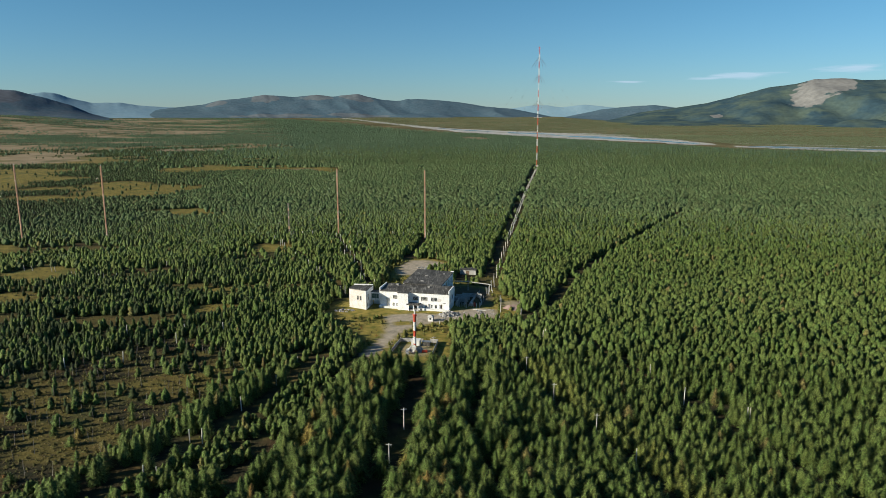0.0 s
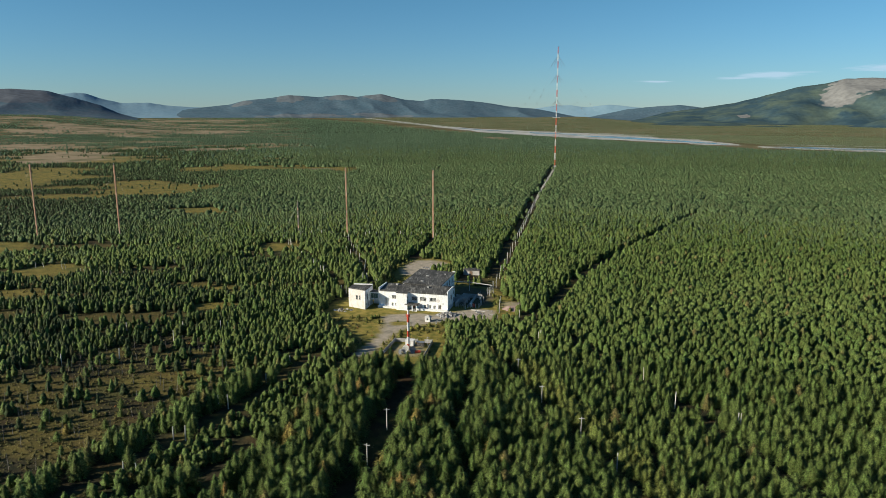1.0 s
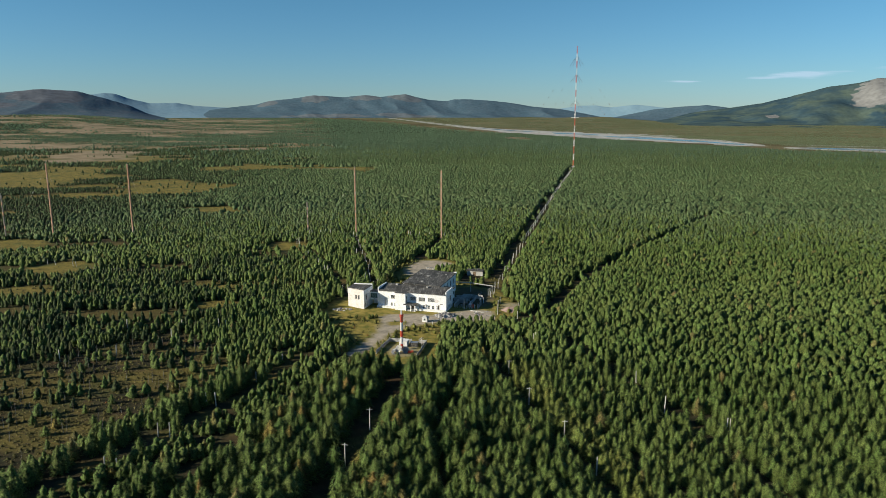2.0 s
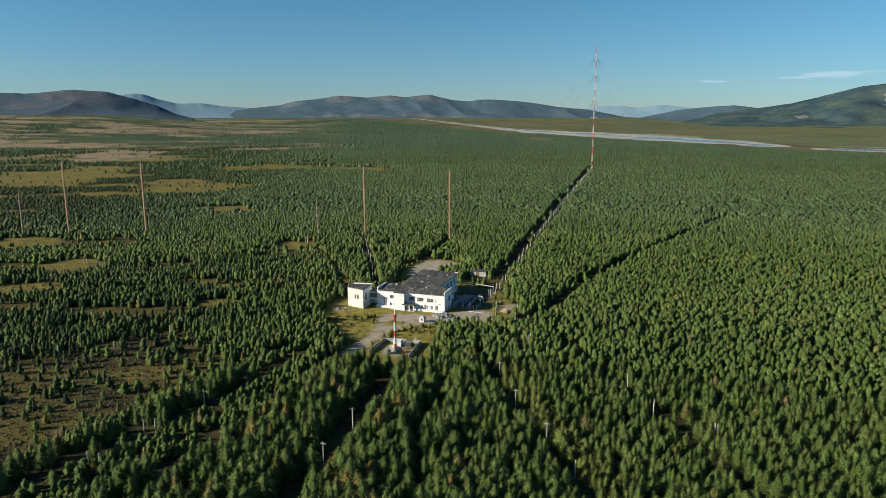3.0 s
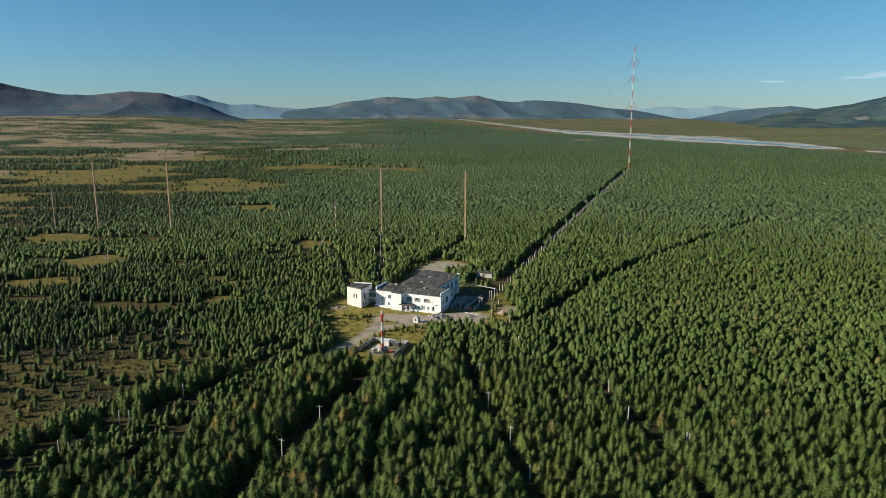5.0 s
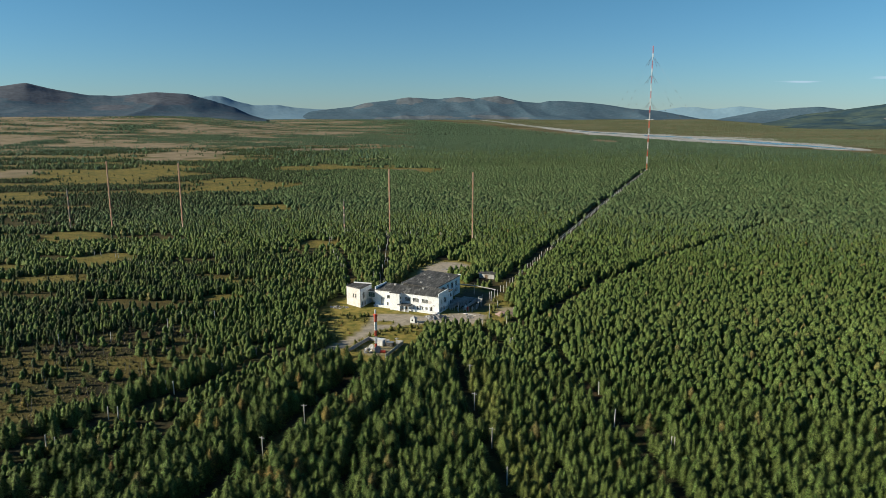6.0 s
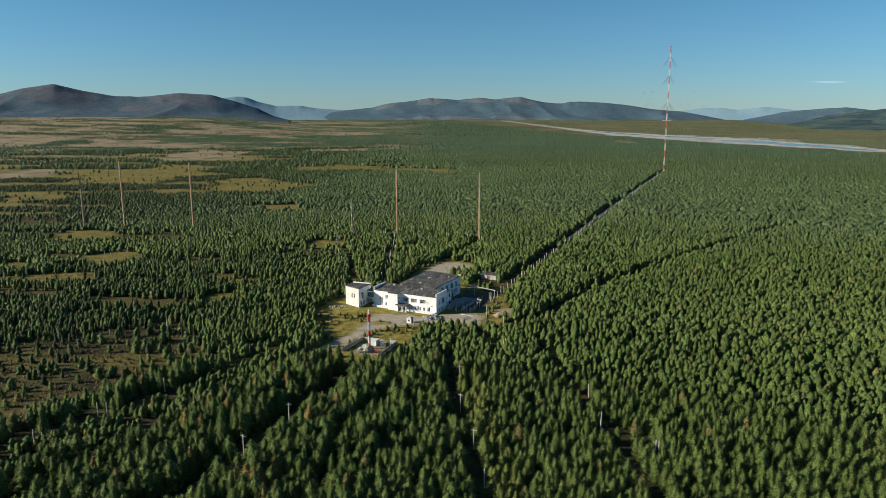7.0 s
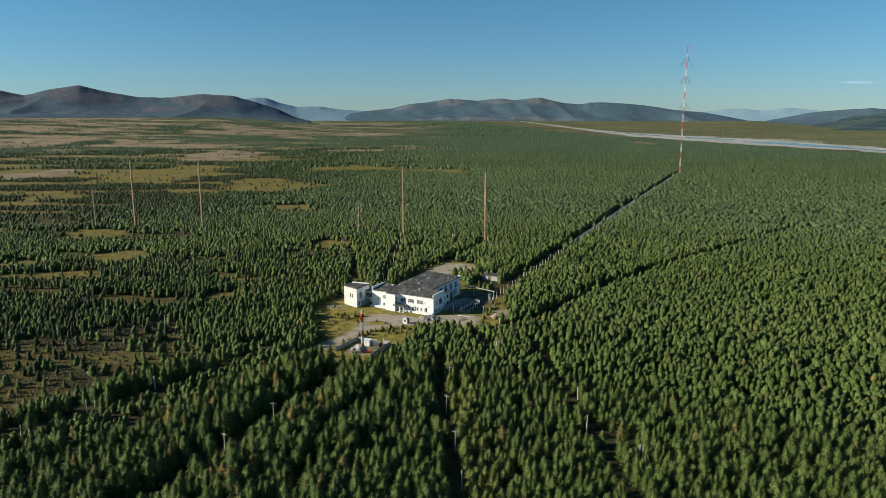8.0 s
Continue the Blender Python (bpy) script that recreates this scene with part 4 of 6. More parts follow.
# middle ground
x, y, g = scatter_points(2.08, 215, 400, 2)
keep = g.random(x.size) < openness(x, y)[0] * 0.92
x, y = x[keep], y[keep]
h = tree_heights(x, y, g, 4.7)
# up to half of the trees towards the left get the darker needles
wide, dwarf = g.uniform(0.85, 1.25, x.size), g.random(x.size) < 0.5 * step(-50 - x, 0, 70)
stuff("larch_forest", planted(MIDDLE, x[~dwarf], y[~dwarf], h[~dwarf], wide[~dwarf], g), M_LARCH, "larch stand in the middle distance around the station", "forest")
stuff("bog_larches", planted(MIDDLE, x[dwarf], y[dwarf], 0.95 * h[dwarf], 0.95 * wide[dwarf], g), M_LARCH_DARK, "darker larches mixed into the left of the middle stand", "trees")

x, y, g = scatter_points(2.3, 400, 560, 3)
keep = g.random(x.size) < openness(x, y)[0] * 0.95
x, y = x[keep], y[keep]
h = tree_heights(x, y, g, 4.4)
# blue: trees with haze in their colour, more of them farther out
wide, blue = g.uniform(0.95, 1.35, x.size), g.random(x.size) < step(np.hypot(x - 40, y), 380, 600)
dwarf = g.random(x.size) < 0.8 * stunting(x, y)
stuff("bog_larches", planted(DISTANT, x[dwarf], y[dwarf], h[dwarf], 0.9 * wide[dwarf], g), M_LARCH_DARK, "dark low larches between the yellow bogs", "trees")
x, y, h, wide, blue = x[~dwarf], y[~dwarf], h[~dwarf], wide[~dwarf], blue[~dwarf]
stuff("larch_forest", planted(DISTANT, x[~blue], y[~blue], h[~blue], wide[~blue], g), M_LARCH, "far larch stand on the plain", "forest")
stuff("larch_forest", planted(DISTANT, x[blue], y[blue], h[blue], wide[blue], g), M_WOOD_HAZE_MID, "haze-tinted far larches among the stand on the plain", "forest")

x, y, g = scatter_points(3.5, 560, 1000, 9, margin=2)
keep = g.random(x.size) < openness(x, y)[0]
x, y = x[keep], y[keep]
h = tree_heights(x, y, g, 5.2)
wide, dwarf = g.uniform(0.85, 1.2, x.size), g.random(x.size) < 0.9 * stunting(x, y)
stuff("larch_forest", planted(REMOTE, x[~dwarf], y[~dwarf], h[~dwarf], wide[~dwarf], g), M_WOOD_HAZE_MID, "closed larch wood far out on the plain", "forest")
stuff("bog_larches", planted(REMOTE, x[dwarf], y[dwarf], h[dwarf], 0.85 * wide[dwarf], g), M_LARCH_DARK, "stunted dark larches in bands across the bog", "trees")

x, y, g = scatter_points(4.5, 1000, 1600, 14, margin=2)
keep = g.random(x.size) < openness(x, y)[0]
x, y = x[keep], y[keep]
h = 5.6 * g.uniform(0.7, 1.2, x.size) * (1 - 0.55 * step(inside(x, y, RIVER_NEAR + [(4000, 6000), (-1000, 6500)]), -20, 10))
wet, wide = inside(x, y, RIVER_NEAR + [(4000, 6000), (-1000, 6500)]) > -14, g.uniform(1.05, 1.5, x.size)
# again the share with the stronger haze tint grows with distance
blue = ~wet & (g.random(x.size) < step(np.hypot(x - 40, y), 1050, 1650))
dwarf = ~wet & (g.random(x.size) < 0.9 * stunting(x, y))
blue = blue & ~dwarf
dry = ~wet & ~blue & ~dwarf
stuff("bog_larches", planted(OUTER, x[dwarf], y[dwarf], 0.65 * h[dwarf], 0.8 * wide[dwarf], g), M_LARCH_DARK, "stunted dark larches in thin bands on the dry bog", "trees")
stuff("larch_forest", planted(OUTER, x[dry], y[dry], h[dry], wide[dry], g), M_WOOD_HAZE_MID, "closed larch wood well beyond the masts", "forest")
stuff("larch_forest", planted(OUTER, x[blue], y[blue], h[blue], wide[blue], g), M_WOOD_HAZE_FAR, "haze-tinted larches in the wood beyond the masts", "forest")
stuff("willow_scrub", planted(OUTER, x[wet], y[wet], h[wet], 1.4 * wide[wet], g), M_SCRUB, "low grey-green willow scrub on the flood plain", "shrubs")

x, y, g = scatter_points(5.8, 1600, 2300, 4, margin=2)
keep = g.random(x.size) < openness(x, y)[0]
x, y = x[keep], y[keep]
h = 4.0 * g.uniform(0.7, 1.2, x.size) * (1 - 0.55 * step(inside(x, y, RIVER_NEAR + [(4000, 6000), (-1000, 6500)]), -20, 10))
wet, wide = inside(x, y, RIVER_NEAR + [(4000, 6000), (-1000, 6500)]) > -14, g.uniform(1.0, 1.4, x.size)
stuff("larch_forest", planted(CLUMPS, x[~wet], y[~wet], h[~wet], wide[~wet], g), M_WOOD_HAZE_FAR, "far-off closed larch wood towards the river", "forest")
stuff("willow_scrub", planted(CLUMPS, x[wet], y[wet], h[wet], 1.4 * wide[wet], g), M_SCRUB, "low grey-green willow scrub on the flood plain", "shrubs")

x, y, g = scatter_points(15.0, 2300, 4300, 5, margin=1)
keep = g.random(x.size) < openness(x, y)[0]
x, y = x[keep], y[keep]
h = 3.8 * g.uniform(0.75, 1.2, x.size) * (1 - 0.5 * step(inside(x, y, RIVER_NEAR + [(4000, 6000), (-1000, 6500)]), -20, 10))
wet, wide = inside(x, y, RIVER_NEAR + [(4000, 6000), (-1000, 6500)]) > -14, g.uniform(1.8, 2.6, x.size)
stuff("larch_forest", planted(CLUMPS, x[~wet], y[~wet], h[~wet], wide[~wet], g), M_WOOD_HAZE_FAR, "woods at the far edge of the plain", "forest")
stuff("willow_scrub", planted(CLUMPS, x[wet], y[wet], h[wet], 1.4 * wide[wet], g), M_SCRUB, "low grey-green willow scrub on the flood plain", "shrubs")

# the wood goes on under and behind the flight line
g = np.random.default_rng(10)
x, y = np.meshgrid(np.arange(-90, 160, 3.4), np.arange(-60, 150, 3.4))
x, y = x.ravel() + g.uniform(-1.4, 1.4, x.size), y.ravel() + g.uniform(-1.4, 1.4, x.size)
az0, az1 = np.degrees(np.arctan2(x, y)), np.degrees(np.arctan2(x - 79, y - 13.5)) + 15
seen = (y > 70) & ((np.abs(az0) < 38) | (np.abs(az1) < 38) | ((az0 > 0) & (az1 < 0))) & (np.hypot(x - 40, y - 5) >= 70)
keep = ~seen & (g.random(x.size) < openness(x, y)[0] * 0.9)
x, y = x[keep], y[keep]
stuff("larch_forest", planted(MIDDLE, x, y, tree_heights(x, y, g, 5.6), g.uniform(0.9, 1.25, x.size), g), M_LARCH, "larch wood below the flight line", "forest")

# low shrubs and sedge in the openings
x, y, g = scatter_points(1.45, 80, 400, 6, margin=2)
dens, bog, tan, grass, gravel = openness(x, y)
keep = (g.random(x.size) < np.clip(0.5 * bog + 0.4 * grass + 0.9 * step(inside(x, y, HEATH), 0, 6), 0, 0.9) * (1 - gravel)) & (dens < 0.8)
x, y = x[keep], y[keep]
clear_house = ~((x > -45) & (x < 8) & (y > 268) & (y < 312))
x, y = x[clear_house], y[clear_house]
SHRUB = [crown(8, 1, 4, 0.6, 0.7, 0.0, 500 + i, power=0.5, wide=0.2, core=0.8, whorl=0) for i in range(4)]
half = g.random(x.size) < 0.22 + 0.3 * step(inside(x, y, HEATH), 0, 6)
stuff("low_shrubs", planted(SHRUB, x[half], y[half], g.uniform(0.3, 1.0, half.sum()), g.uniform(1.2, 2.2, half.sum()), g), M_SHRUB, "low dwarf birch and willow scrub in the openings", "shrubs")
stuff("sedge", planted(SHRUB, x[~half], y[~half], g.uniform(0.2, 0.5, (~half).sum()), g.uniform(1.2, 2.2, (~half).sum()), g), M_GRASS, "dry yellow sedge tussocks on the bog", "grass")

# bushes on the open ground of the station
g = np.random.default_rng(12)
x, y = np.meshgrid(np.arange(-48, 36, 2.0), np.arange(210, 378, 2.0))
x, y = x.ravel() + g.uniform(-0.9, 0.9, x.size), y.ravel() + g.uniform(-0.9, 0.9, x.size)
keep = (inside(x, y, SITE) > -1.5) & (openness(x, y)[4] < 0.25) & (g.random(x.size) < 0.5 * step(fbm(x / 9, y / 9, 91, 3), 0.4, 0.6))
keep &= ~((x > -48) & (x < 22) & (y > 268) & (y < 320)) & ~((x > -16) & (x < 2) & (y > 220) & (y < 240))
x, y = x[keep], y[keep]
BUSH = [crown(60, 3, 5, 0.3, 0.6, 0.0, 520 + i, power=0.5, wide=0.2, core=0.75, rise=(-0.7, 0.9)) for i in range(5)]
stuff("willow_bushes", planted(BUSH, x, y, g.uniform(0.6, 2.1, x.size), g.uniform(0.8, 1.3, x.size), g), M_BUSH, "yellow-green willow bushes on the rough station ground", "shrubs")

stuff_trunks = sheet_mesh("larch_stems", np.concatenate(trunks[0]), np.concatenate(trunks[1]), M_BARK)
tagged(new("larch_stems", stuff_trunks), "thin brown stems under the larch crowns", "tree trunks", kind="stuff")

# ---- the station building; u runs along its front, v into its depth ----
HOUSE = pose(3.0, 275.3, 0, 0, 0, -12.7)
house = thing("station_building", HOUSE, "two-storey white plastered station building with dark felt roof", "building")


def under(child, parent, m):
    child.parent = parent
    child.matrix_local = m
    return child


def wall_panel(parent, m, length, z0, z1, thick, holes, mat, label=""):
    """A wall along local x with its outer face at y = 0 and openings (x0, x1, z0, z1) cut through it."""
    xs = sorted({0.0, length, *(h[0] for h in holes), *(h[1] for h in holes)})
    bm = bmesh.new()
    for x0, x1 in zip(xs[:-1], xs[1:]):
        cuts = sorted((h[2], h[3]) for h in holes if h[0] < x1 - 1e-6 and h[1] > x0 + 1e-6)
        z = z0
        for c0, c1 in cuts:
            if c0 > z:
                box(bm, x0, x1, 0, thick, z, c0)
            z = c1
        box(bm, x0, x1, 0, thick, z, z1)
    bmesh.ops.remove_doubles(bm, verts=bm.verts, dist=1e-4)
    return under(part("wall", bm, mat, None, label), parent, m)


def bars(bm, xs, zs, d0, d1):
    """One joined lattice of bars: every second column and row of the grid is an opening."""
    grid = [[[bm.verts.new((x, d, z)) for d in (d0, d1)] for z in zs] for x in xs]
    solid = lambda i, j: 0 <= i < len(xs) - 1 and 0 <= j < len(zs) - 1 and not (i % 2 and j % 2)
    for i in range(len(xs) - 1):
        for j in range(len(zs) - 1):
            if not solid(i, j):
                continue
            p, q, r, s = grid[i][j], grid[i + 1][j], grid[i + 1][j + 1], grid[i][j + 1]
            bm.faces.new((p[0], q[0], r[0], s[0]))
            bm.faces.new((s[1], r[1], q[1], p[1]))
            for di, dj, e, g in ((0, -1, p, q), (1, 0, q, r), (0, 1, r, s), (-1, 0, s, p)):
                if not solid(i + di, j + dj):
                    bm.faces.new((e[1], g[1], g[0], e[0]))


def window(parent, m, x0, x1, z0, z1, across, up, label="", broken=False):
    """Frame with glazing bars, a sill, and one pane, or a dark sheet where broken, for each light."""
    bm = bmesh.new()
    b, d0, d1 = 0.07, 0.10, 0.20
    xs = [x0, x0 + b] + [x0 + (x1 - x0) * k / across + e for k in range(1, across) for e in (-0.04, 0.04)] + [x1 - b, x1]
    zs = [z0, z0 + b] + [z0 + (z1 - z0) * k / up + e for k in range(1, up) for e in (-0.025, 0.025)] + [z1 - b, z1]
    bars(bm, xs, zs, d0, d1)
    w = under(part("window", bm, M_FRAME, None, label), parent, m)
    bm = bmesh.new()
    box(bm, x0 - 0.1, x1 + 0.1, -0.09, 0.1, z0 - 0.1, z0 - 0.01)
    part("sill", bm, M_CONCRETE, w)
    for i in range(across):
        for j in range(up):
            a, c = x0 + (x1 - x0) * i / across, x0 + (x1 - x0) * (i + 1) / across
            e, g = z0 + (z1 - z0) * j / up, z0 + (z1 - z0) * (j + 1) / up
            bm = bmesh.new()
            # a missing pane becomes a near-black sheet, the unlit room as plain colour
            gone = broken and (i * 7 + j * 5) % 6 == 0
            box(bm, a + 0.03, c - 0.03, 0.155 + (0.35 if gone else 0), 0.165 + (0.35 if gone else 0), e + 0.03, g - 0.03)
            part("pane", bm, M_DARK if gone else M_GLASS, w)
    return w


def door(parent, m, x0, x1, z0, z1, mat=None):
    bm = bmesh.new()
    box(bm, x0, x1, 0.12, 0.18, z0, z1)
    for k in range(3):
        e = z0 + 0.12 + k * (z1 - z0 - 0.12) / 3
        box(bm, x0 + 0.1, x1 - 0.1, 0.10, 0.125, e, e + (z1 - z0 - 0.12) / 3 - 0.12)
    d = under(part("door", bm, mat or M_DOOR), parent, m)
    bm = bmesh.new()
    tube(bm, (x1 - 0.1, 0.06, z0 + 0.95), (x1 - 0.1, 0.06, z0 + 1.15), 0.02)
    part("handle", bm, M_STEEL, d)
    return d


L, D1 = 29.7, 9.5
front = pose(-L, 0, 0)
up_w = [(5.7, 8.1, 3.9, 5.4), (14.3, 16.5, 3.85, 5.35), (17.9, 20.6, 3.85, 5.35), (22.0, 24.7, 3.85, 5.35)]
low_w = [(5.6, 6.5, 0.75, 2.2), (7.2, 8.0, 0.75, 2.2), (19.6, 20.5, 0.75, 2.2), (21.9, 22.7, 0.75, 2.2), (23.6, 24.6, 0.75, 2.2)]
doors = [(14.6, 15.9, 0.3, 2.4), (26.2, 26.8, 0.3, 2.6)]
wall_panel(house, front, L, 0, 7.2, 0.4, up_w + low_w + doors, M_PLASTER, "white plaster front wall with rain streaks")
for n, (a, b, c, d) in enumerate(up_w):
    window(house, front, a, b, c, d, 5, 3, broken=n == 1)
for a, b, c, d in low_w:
    window(house, front, a, b, c, d, 2, 2)
for a, b, c, d in doors:
    door(house, front, a, b, c, d)
right = pose(0, 0.4, 0, 0, 0, 90)
side_w = [(4.5, 7.0, 3.4, 5.6), (2.0, 3.0, 3.5, 5.2)]
side_low = [(0.4, 1.4, 0.5, 2.1), (2.0, 3.1, 0.5, 2.1), (4.2, 5.5, 0.4, 2.1)]
wall_panel(house, right, D1 - 0.8, 0, 7.9, 0.4, side_w + side_low, M_PLASTER)
for a, b, c, d in side_w:
    window(house, right, a, b, c, d, 3, 3, broken=True)
for a, b, c, d in side_low:
    window(house, right, a, b, c, d, 2, 2, broken=True)
wall_panel(house, pose(-L, D1 - 0.4, 0, 0, 0, -90), D1 - 0.8, 0, 7.9, 0.4, [(3.0, 4.6, 3.9, 5.4)], M_PLASTER)
window(house, pose(-L, D1 - 0.4, 0, 0, 0, -90), 3.0, 4.6, 3.9, 5.4, 3, 3)
bm = bmesh.new()
box(bm, -L, 0, D1 - 0.4, D1, 0, 7.85)
part("wall", bm, M_PLASTER, house)
for u in (-L, -0.4):  # raised end parapets, rising to the back
    bm = bmesh.new()
    vs = box(bm, u, u + 0.4, 0, D1, 7.9 if u > -1 else 7.9, 8.35)
    part("parapet", bm, M_PLASTER, house)
for u in (-L, -0.4):  # front corners above the eave
    bm = bmesh.new()
    box(bm, u, u + 0.4, 0.0, 0.4, 7.2, 7.9)
    part("parapet", bm, M_PLASTER, house)


def felt_roof(parent, u0, u1, v0, v1, z0, z1, nu, nv, seed, slope_u=0.0):
    """A slab that rises from v0 to v1, covered with lapped sheets of felt, each a piece of its own."""
    rnd = random.Random(seed)
    bm = bmesh.new()
    vs = box(bm, u0, u1, v0, v1, z0 - 0.3, z0)
    for q in vs:
        q.co.z += (z1 - z0) * (q.co.y - v0) / (v1 - v0) + slope_u * (q.co.x - u0)
    roof = part("roof", bm, M_FELT, parent)
    for i in range(nu):
        for j in range(nv):
            bm = bmesh.new()
            a, b = u0 + (u1 - u0) * i / nu, u0 + (u1 - u0) * (i + 1) / nu
            c, d = v0 + (v1 - v0) * j / nv, v0 + (v1 - v0) * (j + 1) / nv
            vs = box(bm, a - 0.05, b + 0.02, c - 0.04, d + 0.02, z0 + 0.004, z0 + 0.02 + 0.03 * rnd.random() + 0.012 * (i % 2))
            for q in vs:
                q.co.z += (z1 - z0) * (q.co.y - v0) / (v1 - v0) + slope_u * (q.co.x - u0) + 0.02 * rnd.uniform(-1, 1) * (q.co.z > z0 + 0.01)
            part("felt_sheet", bm, M_FELT, roof)
    return roof


felt_roof(house, -L + 0.4, -0.4, -0.25, D1 + 0.1, 7.25, 7.95, 16, 3, 3)
# stair bay in front
bm = bmesh.new()
box(bm, -21.2, -16.7, -2.5, -0.003, 0, 7.15)
part("stair_bay", bm, M_PLASTER, house, "plain white stair bay")
bm = bmesh.new()
box(bm, -21.35, -16.55, -2.65, -0.26, 7.153, 7.3)
part("roof", bm, M_FELT, house)
bay = pose(-16.7, -2.5, 0, 0, 0, 90)
for z in (5.2, 3.6):
    bm = bmesh.new()
    box(bm, 0.8, 1.6, -0.03, 0.02, z - 0.45, z + 0.45)
    under(part("window", bm, M_GLASS, None, "small dark stair window"), house, bay)
# porch: slab, posts and small lobby
bm = bmesh.new()
box(bm, -17.4, -12.0, -3.3, -0.003, 2.55, 2.85)
part("porch_slab", bm, M_FELT, house, "dark felt-covered porch slab")
for u, v in ((-12.4, -3.0), (-14.2, -3.0), (-16.4, -3.0)):
    bm = bmesh.new()
    box(bm, u - 0.17, u + 0.17, v - 0.17, v + 0.17, 0, 2.55)
    part("porch_post", bm, M_PLASTER, house)
for k in range(3):
    bm = bmesh.new()
    box(bm, -15.8 - 0.25 * k, -13.2 + 0.25 * k, -2.4 - 0.3 * k, -0.4, 0.0, 0.45 - 0.15 * k)
    part("step", bm, M_CONCRETE, house)
for a, b in ((-L, -21.2), (-12.9, -0.1)):
    bm = bmesh.new()
    box(bm, a, b, -1.3, -0.003, 0, 0.72)
    box(bm, a, b, -1.42, -0.003, 0.72, 0.84)
    part("plinth", bm, M_PLASTER, house, "white ledge along the foot of the wall")
for u, h in ((-26.4, 4.6), (-8.6, 3.2), (-3.9, 3.0), (-11.3, 2.6)):  # brown-stained pipes and box shafts on the front
    bm = bmesh.new()
    box(bm, u - 0.16, u + 0.16, -0.28, -0.003, 0.84, h - 0.9)
    box(bm, u - 0.24, u + 0.24, -0.36, -0.003, h - 0.9, h - 0.6)
    part("duct", bm, M_CONCRETE, house)
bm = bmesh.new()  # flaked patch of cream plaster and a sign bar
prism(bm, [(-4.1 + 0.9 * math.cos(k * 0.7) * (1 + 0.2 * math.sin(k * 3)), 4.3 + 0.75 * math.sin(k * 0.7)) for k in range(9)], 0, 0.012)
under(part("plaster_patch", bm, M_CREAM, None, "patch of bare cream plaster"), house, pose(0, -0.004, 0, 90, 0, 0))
bm = bmesh.new()
box(bm, -2.6, -1.5, -0.03, -0.004, 3.0, 3.25)
part("wall_sign", bm, M_PORCELAIN, house)
# back hall
H0, H1, V1 = -22.0, -5.8, 35.0
hall_w = [(2.0 + 4.6 * k, 4.2 + 4.6 * k, 4.2, 6.6) for k in range(5)]
hall = pose(H1, D1 + 0.003, 0, 0, 0, 90)
wall_panel(house, hall, V1 - D1, 0, 8.0, 0.4, hall_w + [(16.0, 18.6, 0, 3.2), (7.0, 9.6, 0, 3.0)], M_PLASTER, "shaded white hall wall with dark openings")
for a, b, c, d in hall_w:
    window(house, hall, a, b, c, d, 3, 3, broken=True)
for a, b, d in ((16.0, 18.6, 3.2), (7.0, 9.6, 3.0)):
    door(house, hall, a, b, 0.02, d, M_TEAL)
bm = bmesh.new()
box(bm, H0, H1 - 0.4, V1 - 0.4, V1, 0, 8.2)
part("wall", bm, M_PLASTER, house)
bm = bmesh.new()
box(bm, H0, H0 + 0.4, D1 + 0.003, V1 - 0.4, 0, 8.4)
part("wall", bm, M_PLASTER, house)
felt_roof(house, H0 - 0.2, H1 + 0.35, D1 - 0.2, V1 + 0.2, 8.62, 8.75, 8, 9, 5, slope_u=-0.035)
bm = bmesh.new()
box(bm, H1 - 1.0, H1 + 0.4, V1 - 0.2, V1 + 0.25, 7.6, 8.5)
part("parapet", bm, M_PLASTER, house)
for u, v, s in ((-15.3, 23.5, 0.7), (-14.8, 13.9, 0.55), (-10.2, 6.6, 0.55), (-24.0, 7.6, 0.6), (-8.6, 29.0, 0.35), (-19.5, 27.0, 0.35)):
    z = 7.95 if v < D1 else 8.35
    bm = bmesh.new()
    box(bm, u - s * 0.7, u + s * 0.7, v - s * 0.5, v + s * 0.5, z - 0.4, z + 0.45 * s)
    box(bm, u - s * 0.9, u + s * 0.9, v - s * 0.7, v + s * 0.7, z + 0.45 * s + 0.1, z + 0.45 * s + 0.18)
    for a in (-1, 1):
        box(bm, u + a * s * 0.6 - 0.04, u + a * s * 0.6 + 0.04, v - 0.04, v + 0.04, z + 0.45 * s, z + 0.45 * s + 0.1)
    part("roof_vent", bm, M_CONCRETE, house, "small concrete roof vent with a cap")
# side wing in the corner between the blocks, with its felt top
bm = bmesh.new()
box(bm, H1 + 0.003, -1.2, D1 + 0.003, 16.5, 0, 6.1)
part("side_wing", bm, M_PLASTER, house)
bm = bmesh.new()
box(bm, H1 + 0.003, -1.0, D1 + 0.003, 16.7, 6.103, 6.35)
part("roof", bm, M_FELT, house)
for v in (11.0, 14.0):
    for z in (0.6, 3.6):
        bm = bmesh.new()
        box(bm, -1.2, -1.17, v, v + 1.2, z, z + 1.5)
        part("window", bm, M_GLASS, house)
for k in range(2):  # round fan housings low on the hall wall
    bm = bmesh.new()
    tube(bm, (H1 - 0.1, 27.5 + 3.0 * k, 2.6), (H1 + 0.5, 27.5 + 3.0 * k, 2.6), 1.05, 1.0, 16)
    tube(bm, (H1 + 0.5, 27.5 + 3.0 * k, 2.6), (H1 + 0.55, 27.5 + 3.0 * k, 2.6), 0.8, 0.8, 16)
    part("fan_housing", bm, M_FRAME, house, "round whitish fan housing")

